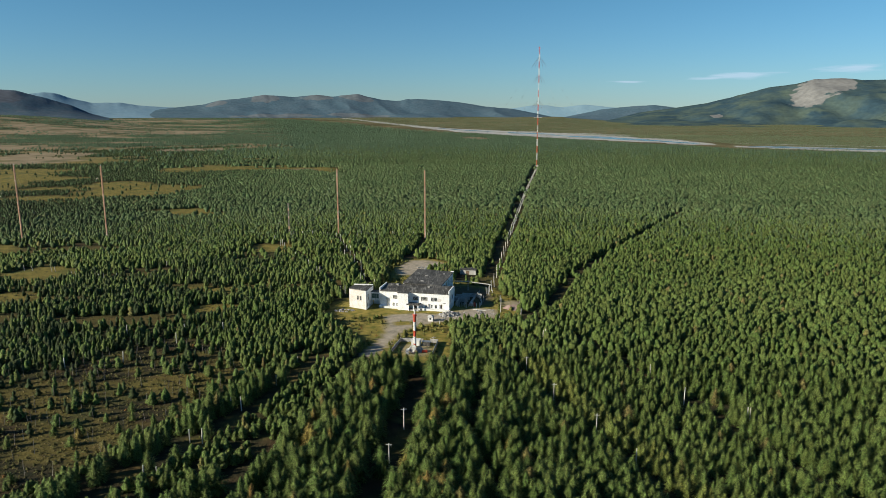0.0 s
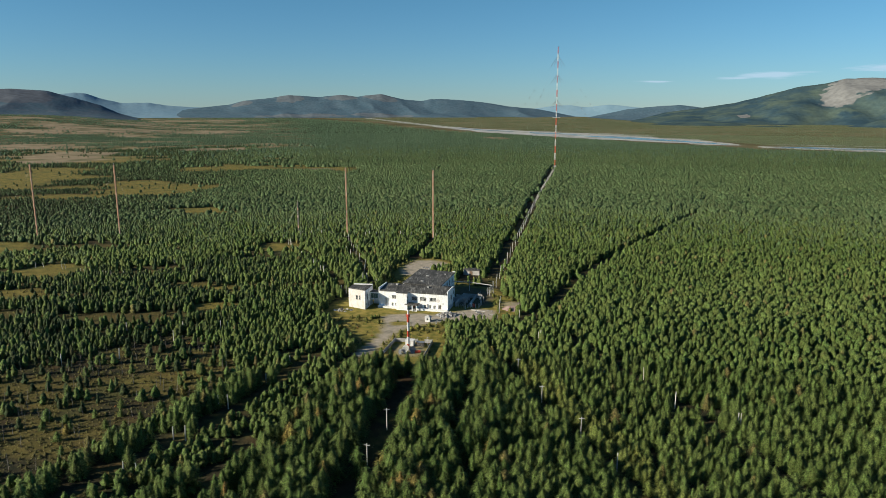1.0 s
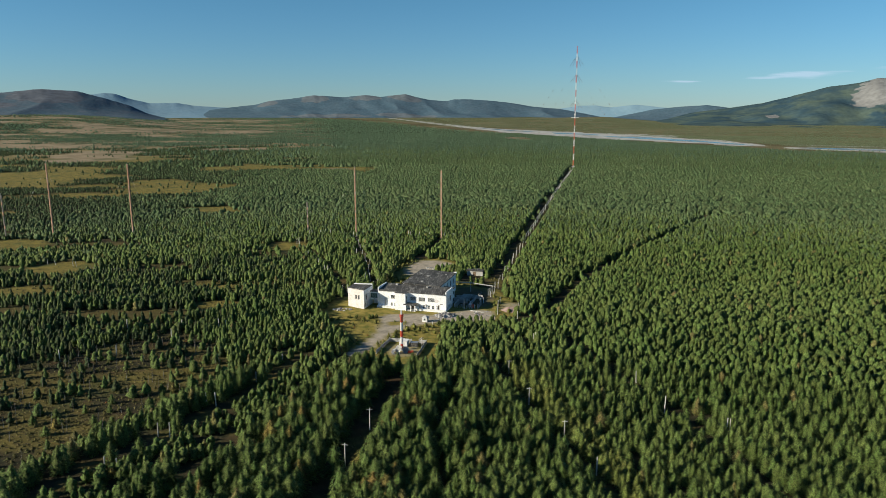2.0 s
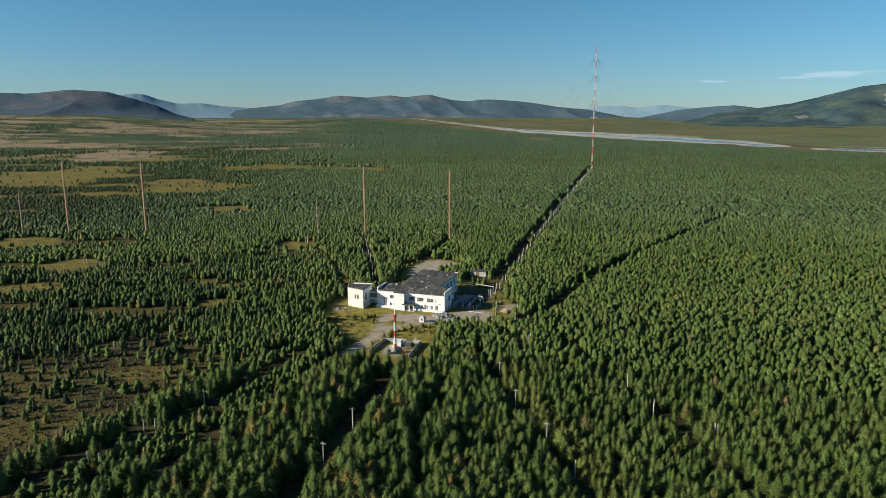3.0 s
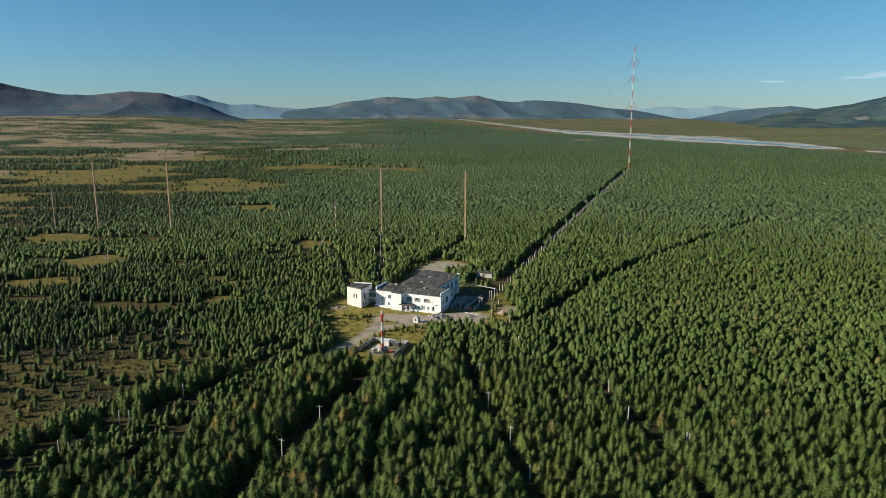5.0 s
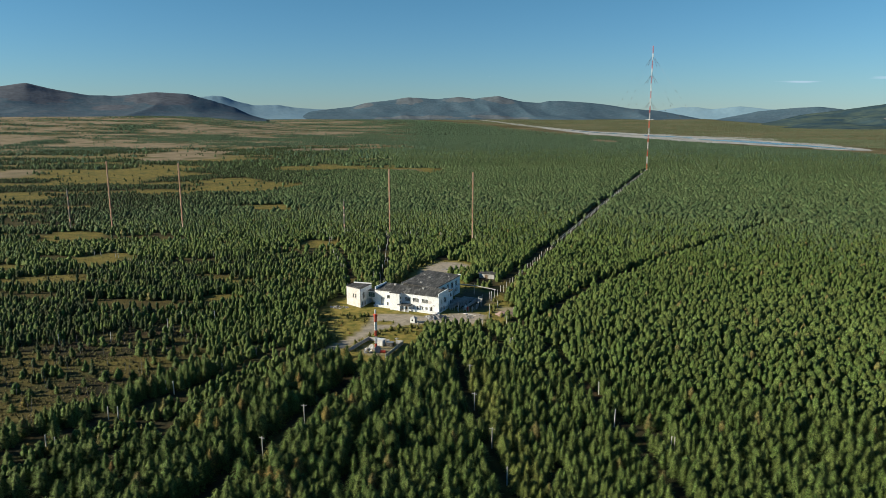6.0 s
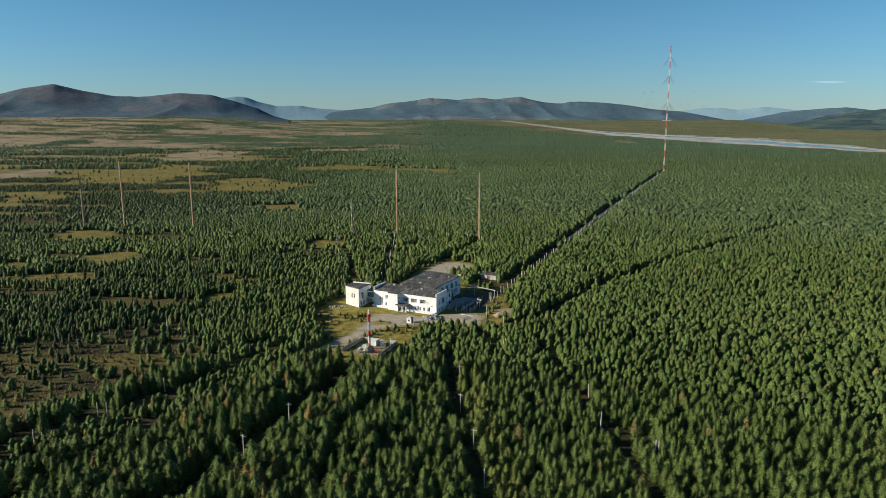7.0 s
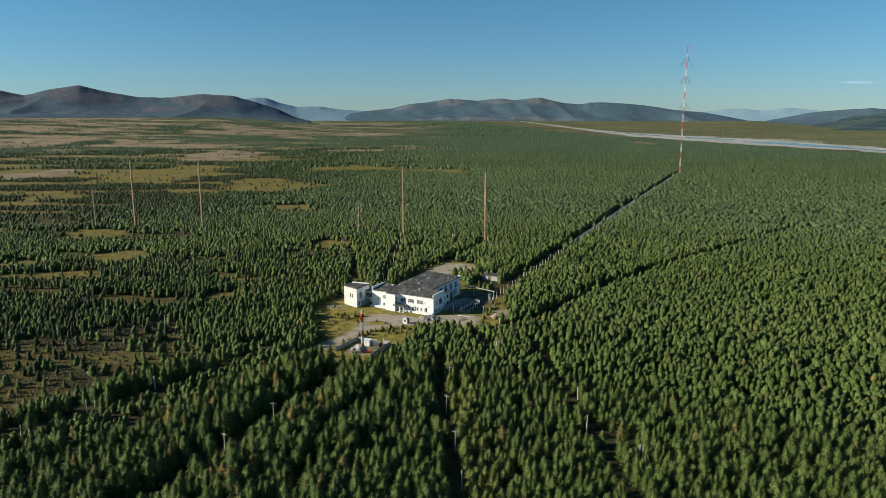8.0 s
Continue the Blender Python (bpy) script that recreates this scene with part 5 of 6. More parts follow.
# ---- annex with its bridge ----
annex = thing("annex_building", HOUSE, "cream weathered two-storey annex with a sunken felt roof", "building")
corners = [(-41.9, -2.9), (-33.7, -5.4), (-33.9, 4.4), (-41.9, 3.2)]
for k, (p, q) in enumerate(zip(corners, corners[1:] + corners[:1])):
    length, turn = math.hypot(q[0] - p[0], q[1] - p[1]), math.degrees(math.atan2(q[1] - p[1], q[0] - p[0]))
    m = pose(p[0], p[1], 0, 0, 0, turn)
    holes = {0: [(3.9, 4.8, 3.7, 5.5), (5.3, 6.2, 3.7, 5.5)], 1: [(1.4, 2.6, 0.5, 2.3), (3.6, 4.6, 0.5, 2.3), (2.2, 3.8, 3.4, 6.0)]}.get(k, [])
    wall_panel(annex, m, length - 0.02, -0.05, (7.9, 7.9, 8.5, 7.9)[k], 0.35, holes, M_CREAM if k == 0 else M_PLASTER)
    for a, b, c, d in holes:
        window(annex, m, a, b, c, d, 2, 2, broken=k == 1)
bm = bmesh.new()
prism(bm, [(-42.05, -2.95), (-33.55, -5.55), (-33.75, 4.0), (-42.05, 2.8)], 7.904, 8.1)
roof = part("roof", bm, M_FELT, annex)
for k in range(5):
    bm = bmesh.new()
    a, b = -42.0 + k * 1.65, -42.0 + (k + 1) * 1.65
    f0, f1 = -2.6 - 0.31 * (a + 41.5), -2.6 - 0.31 * (b + 41.5)
    prism(bm, [(a, f0 + 0.1), (b, f1 + 0.1), (b, 2.7 + 0.16 * (b + 41.5)), (a, 2.7 + 0.16 * (a + 41.5))], 8.104, 8.13 + 0.012 * (k % 2))
    part("felt_sheet", bm, M_FELT, roof)
bm = bmesh.new()
box(bm, -33.88, -29.71, 1.2, 4.0, 2.6, 5.9)
part("bridge", bm, M_PLASTER, annex, "white bridge to the main building")
bm = bmesh.new()
box(bm, -33.95, -29.71, 1.0, 4.2, 5.903, 6.1)
part("roof", bm, M_FELT, annex)
bm = bmesh.new()
box(bm, -33.5, -30.4, 1.12, 1.197, 3.3, 5.3)
win = part("window", bm, M_TEAL, annex, "dull green glazed bridge window")
for k in range(4):
    bm = bmesh.new()
    box(bm, -33.45 + k * 1.0, -33.38 + k * 1.0, 1.06, 1.117, 3.3, 5.3)
    part("glazing_bar", bm, M_FRAME, win)
bm = bmesh.new()
box(bm, -33.6, -29.9, 4.4, 4.7, -0.05, 2.59)
part("wall", bm, M_PLASTER, annex)

# ---- transformer yard beside the hall: low concrete bays, posts, gear ----
for k, (u0, u1, v0, v1, h) in enumerate(((1.0, 1.3, 8.0, 24.0, 1.6), (1.3, 9.5, 23.7, 24.0, 1.5), (-1.0, 5.0, 15.2, 15.5, 2.1), (-1.0, 5.0, 19.0, 19.3, 2.1), (6.6, 6.9, 9.0, 23.5, 1.1))):
    bm = bmesh.new()
    box(bm, u0, u1, v0, v1, -0.05, h)
    box(bm, u0 - 0.06, u1 + 0.06, v0 - 0.06, v1 + 0.06, h, h + 0.1)
    ob = part("bay_wall", bm, M_CONCRETE)
    ob.matrix_world = HOUSE
    tagged(ob, "low grey concrete bay wall in the transformer yard", "wall", "bay walls")
rnd = random.Random(12)
for k in range(26):
    u, v, h = 2.0 + (k % 2) * 2.2 + rnd.uniform(-0.3, 0.3), 8.8 + k * 0.56, rnd.uniform(0.9, 1.9)
    bm = bmesh.new()
    box(bm, -0.14, 0.14, -0.14, 0.14, -0.05, h)
    box(bm, -0.2, 0.2, -0.2, 0.2, h, h + 0.08)
    ob = part("concrete_post", bm, M_CONCRETE)
    ob.matrix_world = HOUSE @ pose(u, v, 0, 0, 0, rnd.uniform(-8, 8))
    tagged(ob, "short grey concrete post in the transformer yard", "post", "yard posts")
for k, (x, y, c) in enumerate(((13.5, 282.5, M_RED), (12.6, 283.6, M_WHITE))):
    bm = bmesh.new()
    tube(bm, (0, 0, 0), (0, 0, 1.3), 0.55, 0.55, 14)
    tube(bm, (0, 0, 1.3), (0, 0, 1.5), 0.55, 0.3, 14)
    tube(bm, (0, 0, 1.5), (0, 0, 1.8 + 0.6 * k), 0.16, 0.16, 8)
    ob = part("tank", bm, c)
    ob.matrix_world = pose(x, y, 0)
    tagged(ob, ("red" if k == 0 else "white") + " painted steel tank standing in the yard", "tank")
# raised pipe from the hall to the store shed
pipe = thing("pipe_line", pose(0, 0, 0), "pale lagged pipe on posts behind the hall", "pipe")
bm = bmesh.new()
tube(bm, (3.2, 309, 4.4), (12.0, 309, 4.0), 0.22, 0.22, 8)
tube(bm, (12.0, 309, 4.0), (22.0, 306, 3.4), 0.22, 0.22, 8)
part("lagging", bm, M_CONCRETE, pipe)
for x, y, z in ((11.9, 309, 4.9), (21.6, 306.1, 3.6)):
    bm = bmesh.new()
    tube(bm, (x, y, -0.1), (x, y, z), 0.17, 0.14, 8)
    part("support", bm, M_CONCRETE, pipe)
# store shed behind
shed = thing("store_shed", pose(13.5, 342, 0, 0, 0, -12), "small grey store shed with a flat dark roof", "shed")
bm = bmesh.new()
box(bm, -4, 4, -2.5, 2.5, 0, 2.4)
part("wall", bm, M_CONCRETE, shed)
bm = bmesh.new()
box(bm, -4.3, 4.3, -2.8, 2.8, 2.403, 2.65)
part("roof", bm, M_FELT, shed)
bm = bmesh.new()
box(bm, -1.0, 0.6, -2.53, -2.503, 0.02, 2.0)
part("door", bm, M_DOOR, shed)

# ---- guard hut ----
hut = thing("guard_hut", pose(-4.3, 262.2, 0, 0, 0, -14), "small white hut with a hipped roof by the road", "hut")
bm = bmesh.new()
box(bm, -1.0, 1.0, -0.9, 0.9, 0, 1.75)
part("wall", bm, M_WHITE, hut)
bm = bmesh.new()
lo = [bm.verts.new(p) for p in ((-1.25, -1.15, 1.753), (1.25, -1.15, 1.753), (1.25, 1.15, 1.753), (-1.25, 1.15, 1.753))]
ap = bm.verts.new((0, 0, 2.5))
bm.faces.new(lo[::-1])
for k in range(4):
    bm.faces.new((lo[k], lo[(k + 1) % 4], ap))
part("roof", bm, M_CONCRETE, hut, "pale hipped roof")
bm = bmesh.new()
box(bm, -0.35, 0.35, -0.93, -0.903, 0.7, 1.4)
part("window", bm, M_GLASS, hut)
bm = bmesh.new()
box(bm, 1.003, 1.03, -0.4, 0.4, 0.03, 1.6)
part("door", bm, M_DOOR, hut)
rack = thing("timber_frame", pose(0.2, 257.4, 0, 0, 0, 50), "grey timber frame of posts and a beam", "frame")
for a in (-1.7, 1.7):
    bm = bmesh.new()
    box(bm, a - 0.12, a + 0.12, -0.12, 0.12, -0.1, 1.9)
    part("post", bm, M_GREYWOOD, rack)
bm = bmesh.new()
box(bm, -2.0, 2.0, -0.1, 0.1, 1.9, 2.1)
part("beam", bm, M_GREYWOOD, rack)


def heap(name, x, y, a, b, h, count, mat, label, category, seed, size=(0.3, 1.1)):
    """A pile of broken pieces."""
    rnd, bm = random.Random(seed), bmesh.new()
    for _ in range(count):
        r, t = math.sqrt(rnd.random()), rnd.random() * 6.28
        s = rnd.uniform(*size)
        z = h * max(0, 1 - r) * rnd.random()
        m = Matrix.Translation((x + a * r * math.cos(t), y + b * r * math.sin(t), z + 0.1 * s)) @ Euler((rnd.uniform(-0.7, 0.7), rnd.uniform(-0.7, 0.7), rnd.random() * 6)).to_matrix().to_4x4()
        box(bm, -s, s, -s * rnd.uniform(0.25, 0.8), s * rnd.uniform(0.25, 0.8), -0.13, 0.13 * rnd.uniform(0.5, 2), m)
    ob = part(name, bm, mat)
    tagged(ob, label, category, kind="stuff")


heap("rubble", 2.6, 269.8, 3.6, 2.6, 1.4, 110, M_RUBBLE, "heap of broken masonry and scrap by the corner", "rubble", 4)
heap("rubble", 16, 274, 7.0, 4.0, 0.1, 16, M_RUBBLE, "scattered broken slabs on the gravel", "rubble", 5, (0.2, 0.6))
heap("rubble", -40, 276, 4.0, 2.0, 0.7, 40, M_RUBBLE, "broken bricks along the annex foot", "rubble", 8, (0.2, 0.5))
heap("rubble", -6.5, 354, 6.0, 3.0, 0.3, 30, M_GREYWOOD, "scattered old boards on the sandy pad", "rubble", 6, (0.3, 0.9))
bm = bmesh.new()
g = np.linspace(0, math.tau, 21)[:-1]
ring = [[bm.verts.new((29.8 + r * 4.6 * math.cos(a) * (1 + 0.12 * math.sin(3 * a)), 279.6 + r * 3.4 * math.sin(a), h + 0.12 * math.sin(7 * a + 5 * r))) for a in g] for r, h in ((1.0, -0.1), (0.7, 0.7), (0.35, 1.25))]
for lo, hi in zip(ring[:-1], ring[1:]):
    for k in range(20):
        bm.faces.new((lo[k], lo[(k + 1) % 20], hi[(k + 1) % 20], hi[k]))
bm.faces.new(ring[-1])
tagged(part("gravel_heap", bm, M_PINK), "low heap of reddish gravel among the bushes", "gravel heap")

# ---- fenced mast yard ----
fence = thing("concrete_fence", pose(0, 0, 0), "low grey concrete panel fence round the small mast", "fence")


def fence_run(p, q, skip=()):
    p, q = Vector((*p, 0)), Vector((*q, 0))
    n = max(1, round((q - p).length / 2.5))
    turn = math.degrees(math.atan2(q.y - p.y, q.x - p.x))
    for k in range(n + 1):
        c = p.lerp(q, k / n)
        bm = bmesh.new()
        box(bm, -0.1, 0.1, -0.1, 0.1, -0.2, 1.5)
        under(part("post", bm, M_CONCRETE), fence, pose(c.x, c.y, 0, 0, 0, turn))
        if k < n and k not in skip:
            d = (q - p).length / n
            bm = bmesh.new()
            box(bm, 0.12, d - 0.12, -0.05, 0.05, 0.05, 1.35)
            for j in range(4):
                box(bm, 0.25 + j * (d - 0.5) / 4, 0.15 + (j + 1) * (d - 0.5) / 4, -0.08, -0.05, 0.2, 1.2)
            under(part("panel", bm, M_CONCRETE), fence, pose(c.x, c.y, 0, rnd.uniform(-3, 3), 0, turn))


fence_run((-17.4, 224.5), (-14.7, 237.6))
fence_run((-14.7, 237.6), (-1.4, 236.0), skip=(3,))
fence_run((-1.4, 236.0), (-3.4, 221.0))


def lattice_mast(name, m, height_m, face, bands, mats, label, leg=0.06, brace=0.03, bay_h=1.2):
    """A three-legged lattice mast; each painted section is a part."""
    mast = thing(name, m, label, "mast")
    pts = [Vector((face * 0.577 * math.cos(a), face * 0.577 * math.sin(a), 0)) for a in (0.5, 0.5 + math.tau / 3, 0.5 + 2 * math.tau / 3)]
    z = 0.0
    for k, share in enumerate(bands):
        z1 = z + height_m * share / sum(bands)
        bm = bmesh.new()
        n = max(1, round((z1 - z) / bay_h))
        for i in range(3):
            a, b = pts[i], pts[(i + 1) % 3]
            tube(bm, a + Vector((0, 0, z)), a + Vector((0, 0, z1)), leg, leg, 5)
            for j in range(n):
                q0, q1 = z + (z1 - z) * j / n, z + (z1 - z) * (j + 1) / n
                tube(bm, a + Vector((0, 0, q0)), b + Vector((0, 0, q0)), brace, brace, 4, cap=False)
                tube(bm, a + Vector((0, 0, q0)), b + Vector((0, 0, q1)), brace, brace, 4, cap=False)
        part("section", bm, mats[k % len(mats)], mast)
        z = z1
    return mast


small = lattice_mast("radio_mast", pose(-9.3, 229.3, 0), 12.6, 0.62, [2.3, 2.7, 2.3, 3.3, 3.0], [M_RED, M_WHITE], "short red and white lattice radio mast in the fenced yard", leg=0.15, brace=0.09, bay_h=0.8)
bm = bmesh.new()
tube(bm, (0, 0, 12.6), (0, 0, 14.1), 0.28, 0.28, 10)
part("antenna", bm, M_WHITE, small, "white cylindrical antenna on top")
bm = bmesh.new()
box(bm, -0.9, 0.9, -0.9, 0.9, -0.1, 0.35)
part("base", bm, M_CONCRETE, small)
for z in (11.9, 12.4):
    bm = bmesh.new()
    tube(bm, (0, 0, z), (0, 0, z + 0.14), 0.75, 0.75, 12)
    part("collar", bm, M_RED, small)

cabin = thing("equipment_cabin", pose(-8.9, 233.4, 0, 0, 0, -10), "white equipment cabin inside the fenced yard", "cabin")
bm = bmesh.new()
box(bm, -1.6, 1.3, -1.1, 1.1, 0.15, 2.1)
part("wall", bm, M_WHITE, cabin)
bm = bmesh.new()
box(bm, -1.75, 1.45, -1.25, 1.25, 2.103, 2.22)
part("roof", bm, M_WHITE, cabin)
bm = bmesh.new()
box(bm, -0.5, 0.3, -1.13, -1.103, 0.2, 1.9)
part("door", bm, M_FRAME, cabin)
bm = bmesh.new()
for a in (-1.4, 1.0):
    box(bm, a, a + 0.2, -1.0, 1.0, -0.05, 0.147)
part("skid", bm, M_CONCRETE, cabin)
crate = thing("generator_box", pose(-5.4, 233.2, 0, 0, 0, -8), "dark steel generator box beside the cabin", "generator")
bm = bmesh.new()
box(bm, -1.3, 1.3, -0.8, 0.8, 0.1, 1.5)
part("housing", bm, M_FELT, crate)
bm = bmesh.new()
box(bm, -1.4, 1.4, -0.9, 0.9, 1.503, 1.58)
box(bm, -1.1, 1.1, -0.7, 0.7, -0.05, 0.097)
part("lid", bm, M_STEEL, crate)


def dish(x, y, z, r, face, tilt, label):
    """A parabolic dish with rim, feed on three struts, and a post."""
    d = thing("satellite_dish", pose(x, y, 0), label, "satellite dish", "dishes by the mast")
    m = pose(0, 0, z, 90 - tilt, 0, face)
    bm = bmesh.new()
    rings = []
    for i in range(1, 6):
        q = r * i / 5
        rings.append([bm.verts.new(m @ Vector((q * math.cos(k * math.tau / 24), q * math.sin(k * math.tau / 24), 0.22 * r * (i / 5) ** 2 - 0.22 * r))) for k in range(24)])
    c = bm.verts.new(m @ Vector((0, 0, -0.22 * r)))
    for k in range(24):
        bm.faces.new((c, rings[0][k], rings[0][(k + 1) % 24]))
        for lo, hi in zip(rings[:-1], rings[1:]):
            bm.faces.new((lo[k], hi[k], hi[(k + 1) % 24], lo[(k + 1) % 24]))
    bmesh.ops.solidify(bm, geom=bm.faces[:], thickness=0.04)
    part("reflector", bm, M_STEEL if z < 1.5 else M_FRAME, d)
    bm = bmesh.new()
    for k in range(24):
        a, b = (Vector((r * math.cos(j * math.tau / 24), r * math.sin(j * math.tau / 24), 0)) for j in (k, k + 1))
        tube(bm, m @ a, m @ b, 0.035, 0.035, 4, cap=False)
    part("rim", bm, M_STEEL, d)
    f = Vector((0, 0, 0.75 * r))
    bm = bmesh.new()
    tube(bm, m @ f, m @ (f + Vector((0, 0, 0.25))), 0.1, 0.08, 8)
    part("feed", bm, M_STEEL, d)
    for k in range(3):
        a = k * math.tau / 3 + 0.5
        bm = bmesh.new()
        tube(bm, m @ Vector((r * 0.95 * math.cos(a), r * 0.95 * math.sin(a), 0)), m @ f, 0.025, 0.025, 4)
        part("strut", bm, M_STEEL, d)
    bm = bmesh.new()
    tube(bm, (0, 0, -0.05), m @ Vector((0, 0, -0.24 * r)), 0.12, 0.09, 8)
    box(bm, -0.5, 0.5, -0.5, 0.5, -0.05, 0.2)
    part("stand", bm, M_STEEL, d)


dish(-10.0, 225.4, 1.7, 1.35, -38, 38, "large pale satellite dish tilted towards the sky")
dish(-11.6, 225.0, 1.1, 0.9, -60, 50, "flat pale satellite dish lying low behind another")
dish(-7.6, 226.0, 1.2, 1.15, 25, 30, "grey satellite dish on a low stand")
bm = bmesh.new()
tube(bm, (-0.9, 0, 0.45), (0.9, 0, 0.45), 0.45, 0.45, 12)
for a in (-0.6, 0.6):
    box(bm, a - 0.1, a + 0.1, -0.4, 0.4, -0.03, 0.2)
ob = part("fuel_tank", bm, M_RED)
ob.matrix_world = pose(-5.9, 226.2, 0, 0, 0, 12)
tagged(ob, "small red fuel tank lying beside the dishes", "tank")

# ---- tall mast with guys ----
MAST = (135.3, 1003.0)
tall = lattice_mast("broadcast_mast", pose(*MAST, 0), 164.5, 1.35, [1] * 17, [M_RED, M_WHITE], "tall slender red and white guyed broadcast mast", leg=0.13, brace=0.06, bay_h=2.6)
bm = bmesh.new()
box(bm, -2.2, 2.2, -2.2, 2.2, -0.5, 1.2)
part("base", bm, M_CONCRETE, tall)
bm = bmesh.new()
for a in (0.0, math.pi / 2):
    tube(bm, (-5.2 * math.cos(a), -5.2 * math.sin(a), 68.7), (5.2 * math.cos(a), 5.2 * math.sin(a), 68.7), 0.35, 0.35, 6)
part("cross_arm", bm, M_WHITE, tall, "white horizontal cross arm")
for z, r in ((55, 60), (93, 85), (128, 105), (152, 120)):
    for k in range(4):
        a = math.pi / 4 + k * math.pi / 2 + 0.15
        top, foot = Vector((0, 0, z)), Vector((r * math.cos(a), r * math.sin(a), 0.3))
        bm = bmesh.new()
        tube(bm, top, foot, 0.015, 0.015, 3, cap=False)
        guy = part("guy", bm, M_STEEL, tall)
        way = foot - top
        for s in ((0.012, 0.09), (0.30, 0.315), (0.36, 0.375), (0.42, 0.435)) if z > 100 else ((0.012, 0.12),):
            bm = bmesh.new()
            tube(bm, top + way * s[0], top + way * s[1], 0.15, 0.15, 6)
            part("insulator", bm, M_PORCELAIN, guy)

# ---- antenna masts behind the station ----
for x, y, h, w, lab in ((-259.1, 425.5, 47.3, 0.58, "rust-brown slender lattice antenna mast with pale bands"), (-210.6, 433.8, 46.4, 0.58, "rust-brown slender lattice antenna mast with pale bands"),
                        (-66.4, 443.8, 43.8, 0.58, "rust-brown slender lattice antenna mast with pale bands"), (-10.7, 438.8, 43.2, 0.58, "rust-brown slender lattice antenna mast with pale bands"),
                        (-98.6, 446.2, 21.7, 0.5, "short grey lattice antenna mast"), (-285.5, 417.8, 28.0, 0.5, "short grey lattice antenna mast")):
    mast = lattice_mast("antenna_mast", pose(x, y, 0, 0, 0, 40), h, w, [3, 1, 3, 1, 2, 1, 2], [M_RUST, M_RUST] if h > 40 else [M_SNAG, M_RUST], lab, leg=0.22, brace=0.12, bay_h=1.5)
    mast["group"] = "antenna masts behind the station"
    bm = bmesh.new()
    tube(bm, (0, 0, h), (0, 0, h + 1.4), 0.08, 0.03, 5)
    part("tip", bm, M_STEEL, mast)
    bm = bmesh.new()
    box(bm, -0.8, 0.8, -0.8, 0.8, -0.4, 0.25)
    part("base", bm, M_CONCRETE, mast)
    for k in range(3):
        bm = bmesh.new()
        a = 0.9 + k * math.tau / 3
        tube(bm, (0, 0, h * 0.93), (h * 0.55 * math.cos(a), h * 0.55 * math.sin(a), 0), 0.007, 0.007, 3, cap=False)
        part("guy", bm, M_STEEL, mast)

# ---- poles and posts ----
rnd = random.Random(31)


def ground_at(x, y):
    return float(height(np.array([float(x)]), np.array([float(y)]))[0])


def make_post(h, r):
    bm = bmesh.new()
    tube(bm, (0, 0, -0.3), (0, 0, h), r, r * 0.85, 7)
    me = bpy.data.meshes.new("post")
    bm.to_mesh(me)
    bm.free()
    me.materials.append(M_GREYWOOD)
    return me


POSTS = {h: make_post(h, r) for h, r in ((2.0, 0.13), (2.8, 0.14), (3.6, 0.17), (5.6, 0.16))}


def post(x, y, h, lean=3.0, label="grey weathered wooden post", group="posts of the old antenna field"):
    near = min(POSTS, key=lambda k: abs(k - h))
    ob = new("wooden_post", POSTS[near])
    ob.matrix_world = pose(x, y, ground_at(x, y), rnd.uniform(-lean, lean), rnd.uniform(-lean, lean), rnd.uniform(0, 360)) @ Matrix.Diagonal((1, 1, h / near, 1))
    return tagged(ob, label, "post", group)


for x, y, h in ((-57.9, 180.1, 3.8), (-54.9, 179.3, 4.2), (-62.4, 160.5, 3.6), (-59.2, 160.2, 4.1), (-66.5, 143.1, 3.6), (-63.2, 142.6, 3.6), (-52.0, 198.0, 3.4), (-49.4, 197.0, 3.4), (-46.5, 214, 3.0)):
    post(x, y, h, 2.0, "pale concrete-grey pole in the cut lane", "paired lane poles")
for x, y, h in ((36.1, 238.6, 4.2), (36.9, 238.4, 4.7), (66.0, 209.4, 4.0), (69.9, 189.4, 5.2), (83.3, 178.1, 4.6), (84.2, 178.3, 4.4), (45.5, 151.0, 4.6)):
    post(x, y, h, 2.0, "pale grey pole standing among the larches", "paired lane poles")
for x, y, h in ((23.8, 273.7, 5.9), (21.2, 263.6, 2.3), (21.9, 263.6, 2.3), (22.6, 264.4, 2.1), (32.5, 283.6, 2.3), (33.5, 280.2, 2.2), (31.5, 268.1, 3.3), (45.0, 291.5, 2.5), (10.1, 280.3, 4.1), (19.9, 302.9, 3.1), (20.7, 302.9, 3.4), (18.0, 290.0, 2.6), (25, 290, 2.8)):
    post(x, y, h, 3.0, "grey concrete post at the yard edge", "yard edge posts")
edge = [(6.6, 282.0), (8.4, 281.6), (12.1, 281.2), (15.6, 280.7), (17.0, 286.3), (16.6, 292.0), (15.6, 298.4), (17.0, 304.0)]
for (ax, ay), (bx, by) in zip(edge[:-1], edge[1:]):
    n = max(1, round(math.hypot(bx - ax, by - ay) / 1.15))
    for k in range(n):
        post(ax + (bx - ax) * k / n + rnd.uniform(-0.15, 0.15), ay + (by - ay) * k / n, rnd.uniform(1.2, 2.2), 3.0, "short pale concrete post edging the transformer yard", "transformer yard posts")
log_pile = thing("fallen_pole", pose(15.4, 276.5, 0.18, 0, 0, -24), "long grey wooden pole lying on the gravel", "pole")
bm = bmesh.new()
tube(bm, (-3.0, 0, 0), (3.0, 0, 0.03), 0.19, 0.15, 8)
part("shaft", bm, M_GREYWOOD, log_pile)
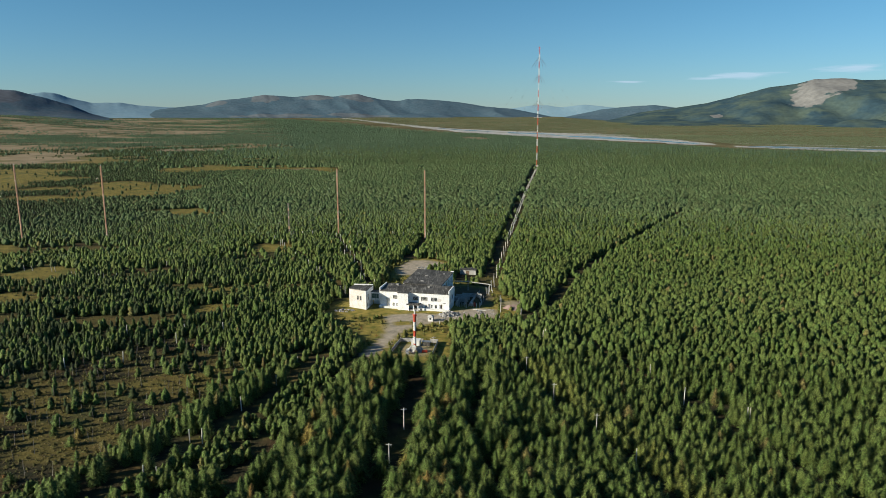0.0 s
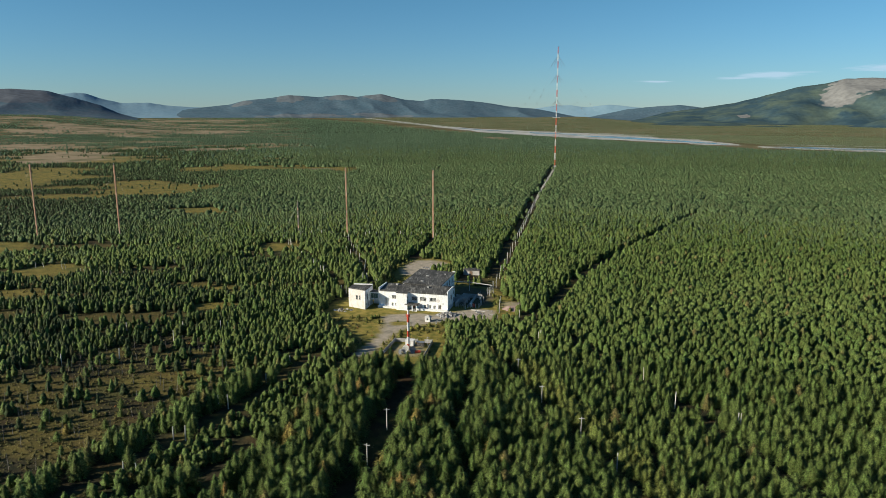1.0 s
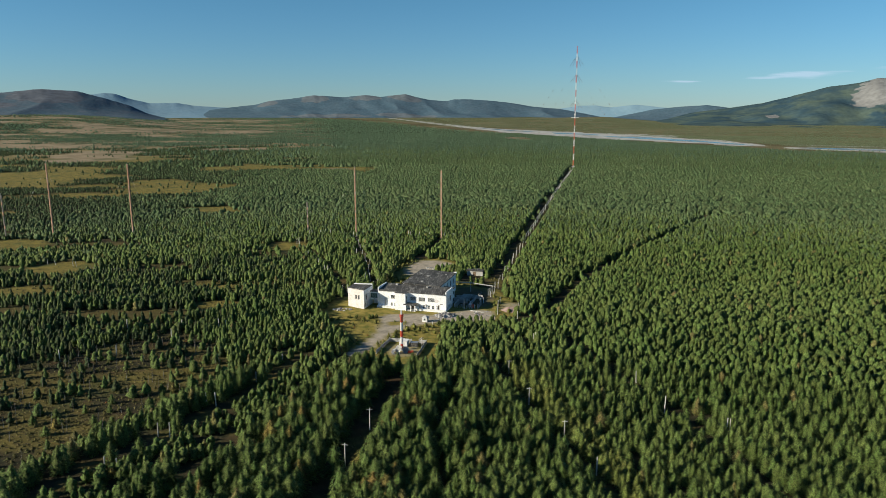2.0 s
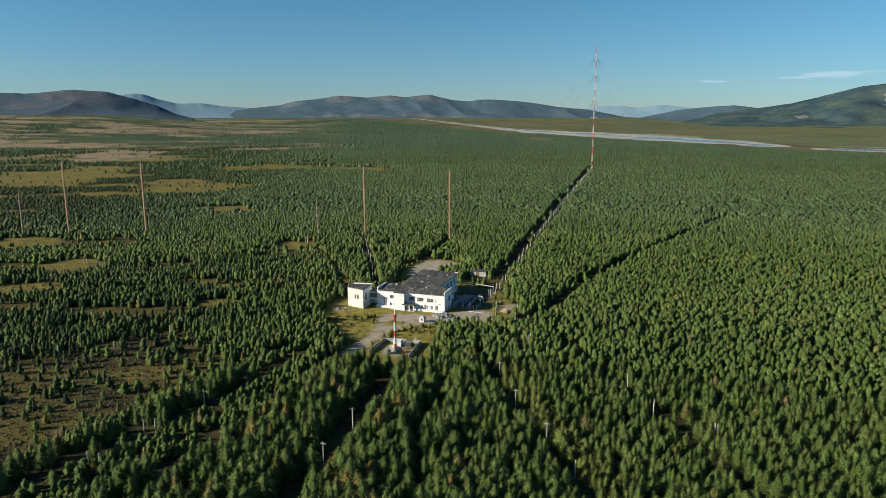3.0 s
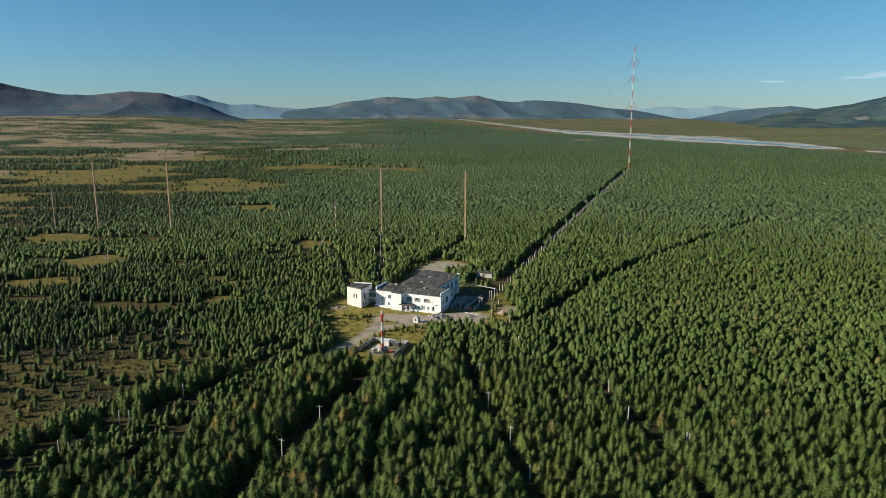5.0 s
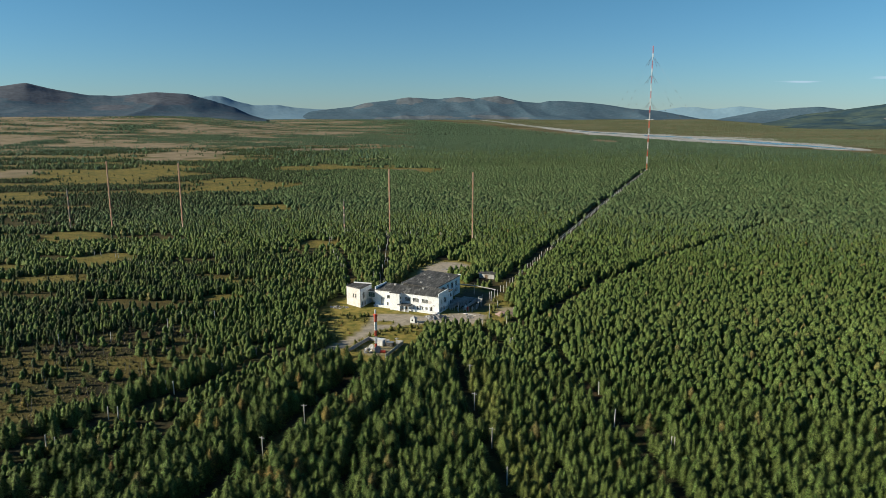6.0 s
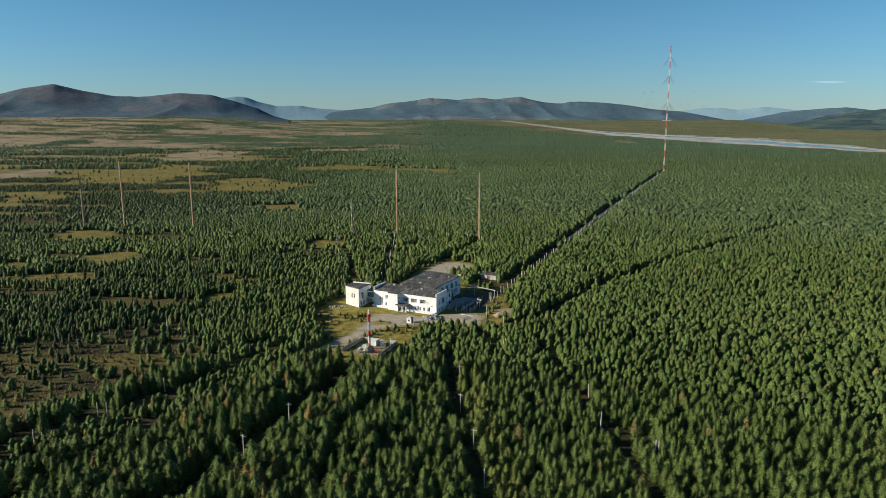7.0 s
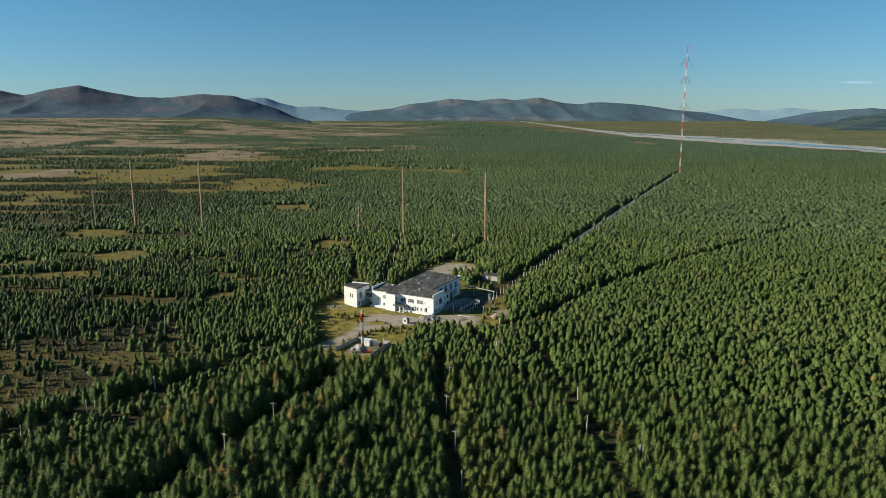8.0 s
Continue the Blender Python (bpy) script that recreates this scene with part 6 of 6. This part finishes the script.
for x, y, h in ((-93.7, 235.9, 2.9), (-104, 216.9, 2.7), (-78.5, 248.6, 2.2), (-119.4, 210, 3.0), (-79.8, 297.8, 2.8), (-76, 301.5, 3.1), (-94.8, 247.3, 2.6), (-51.4, 293.9, 3.0), (-57.6, 390, 3.3), (-54.1, 380.8, 3.5), (-38.2, 318.5, 5.0), (-115.6, 246.1, 2.4), (-80.6, 247.3, 3.2)):
    post(x, y, h + 1.0)
for x, y in ((-213.4, 348.9), (-209, 348.8), (-197.8, 346.2), (-196, 346.2), (-182.6, 336.4), (-179.8, 335.2), (-178.4, 335.2), (-169.4, 331.6), (-166.1, 330.5), (-164.2, 330.4), (-144.6, 358.8), (-157.6, 330.4), (-140, 327), (-137, 326), (-131, 322)):
    post(x, y, 2.9, 14.0, "leaning bleached wooden stake on the bog", "stakes on the bog")
# rows along the lanes behind the station
for (ax, ay), (bx, by), n in (((-31, 304), (-64, 434), 9), ((-42, 296), (-107, 434), 11), ((-100, 441), (0, 438), 14)):
    for k in range(n):
        t = (k + 0.5) / n
        post(ax + (bx - ax) * t + rnd.uniform(-0.6, 0.6), ay + (by - ay) * t, rnd.uniform(3.2, 5.0), 4.0)
        if k % 3 == 0:
            post(ax + (bx - ax) * t + 1.8, ay + (by - ay) * t, rnd.uniform(3.2, 5.0), 4.0)


def line_pole(x, y, h, turn):
    """A power-line pole with a cross arm and insulators."""
    p = thing("line_pole", pose(x, y, ground_at(x, y), 0, 0, turn), "grey wooden line pole with a short cross arm", "pole", "line poles in the lane")
    bm = bmesh.new()
    tube(bm, (0, 0, -0.3), (0, 0, h), 0.15, 0.11, 8)
    part("shaft", bm, M_GREYWOOD, p)
    bm = bmesh.new()
    box(bm, -0.75, 0.75, -0.06, 0.06, h - 0.45, h - 0.32)
    part("cross_arm", bm, M_GREYWOOD, p)
    for a in (-0.65, 0.65, 0.25):
        bm = bmesh.new()
        tube(bm, (a, 0, h - 0.34), (a, 0, h - 0.08), 0.06, 0.04, 6)
        part("insulator", bm, M_PORCELAIN, p)


for x, y, h in ((39.8, 167.5, 5.6), (26.9, 210.5, 4.6), (32.0, 188.0, 5.2), (-9.8, 168.1, 6.0), (-12.2, 148.9, 6.0), (-2.8, 233.1, 3.4)):
    line_pole(x, y, h, rnd.uniform(-12, 12))

# ---- feeder line to the tall mast: paired posts and two pale conductors ----
feeder = thing("feeder_line", pose(0, 0, 0), "pale feeder conductors running on posts to the mast", "feeder line")
way = []
for (ax, ay), (bx, by) in zip(FEEDER[:-1], FEEDER[1:]):
    n = max(1, round(math.hypot(bx - ax, by - ay) / 8.0))
    way += [(ax + (bx - ax) * k / n + 1.6, ay + (by - ay) * k / n) for k in range(n)]
way.append((FEEDER[-1][0], FEEDER[-1][1] - 3))
for k, (x, y) in enumerate(way):
    for s in (-0.7, 0.7) if k % 2 == 0 else (0.0,):
        ob = new("post", POSTS[2.8])
        under(ob, feeder, pose(x + s, y, ground_at(x, y), rnd.uniform(-3, 3), rnd.uniform(-3, 3), 0) @ Matrix.Diagonal((1.25, 1.25, rnd.uniform(0.85, 1.15), 1)))
for s in (-0.75, 0.75):
    bm = bmesh.new()
    for (ax, ay), (bx, by) in zip(way[18:-1], way[19:]):
        tube(bm, (ax + s, ay, 2.5), (bx + s, by, 2.5), 0.13, 0.13, 5, cap=False)
    part("conductor", bm, M_FRAME, feeder)

# ---- bleached snags on the heath ----
rnd = random.Random(77)
snag_meshes = []
for k in range(4):
    bm = bmesh.new()
    h = 3.0 + 0.5 * k
    tube(bm, (0, 0, -0.2), (0.1, 0.05, h), 0.07, 0.015, 5)
    for j in range(7):
        a, z = j * 2.3 + k, 0.8 + j * 0.33
        tube(bm, (0.05, 0, z), (0.05 + 0.5 * math.cos(a), 0.5 * math.sin(a), z + 0.12), 0.02, 0.005, 3, cap=False)
    me = bpy.data.meshes.new("snag")
    bm.to_mesh(me)
    bm.free()
    me.materials.append(M_SNAG)
    snag_meshes.append(me)
made = 0
while made < 100:
    x, y = rnd.uniform(-150, -58), rnd.uniform(128, 245)
    if float(inside(np.array([x]), np.array([y]), HEATH)[0]) < 3:
        continue
    ob = new("dead_larch", snag_meshes[made % 4])
    ob.matrix_world = pose(x, y, ground_at(x, y), rnd.uniform(-6, 6), rnd.uniform(-6, 6), rnd.uniform(0, 360))
    tagged(ob, "thin bleached dead larch standing on the heath", "dead tree", "dead larches on the heath")
    made += 1
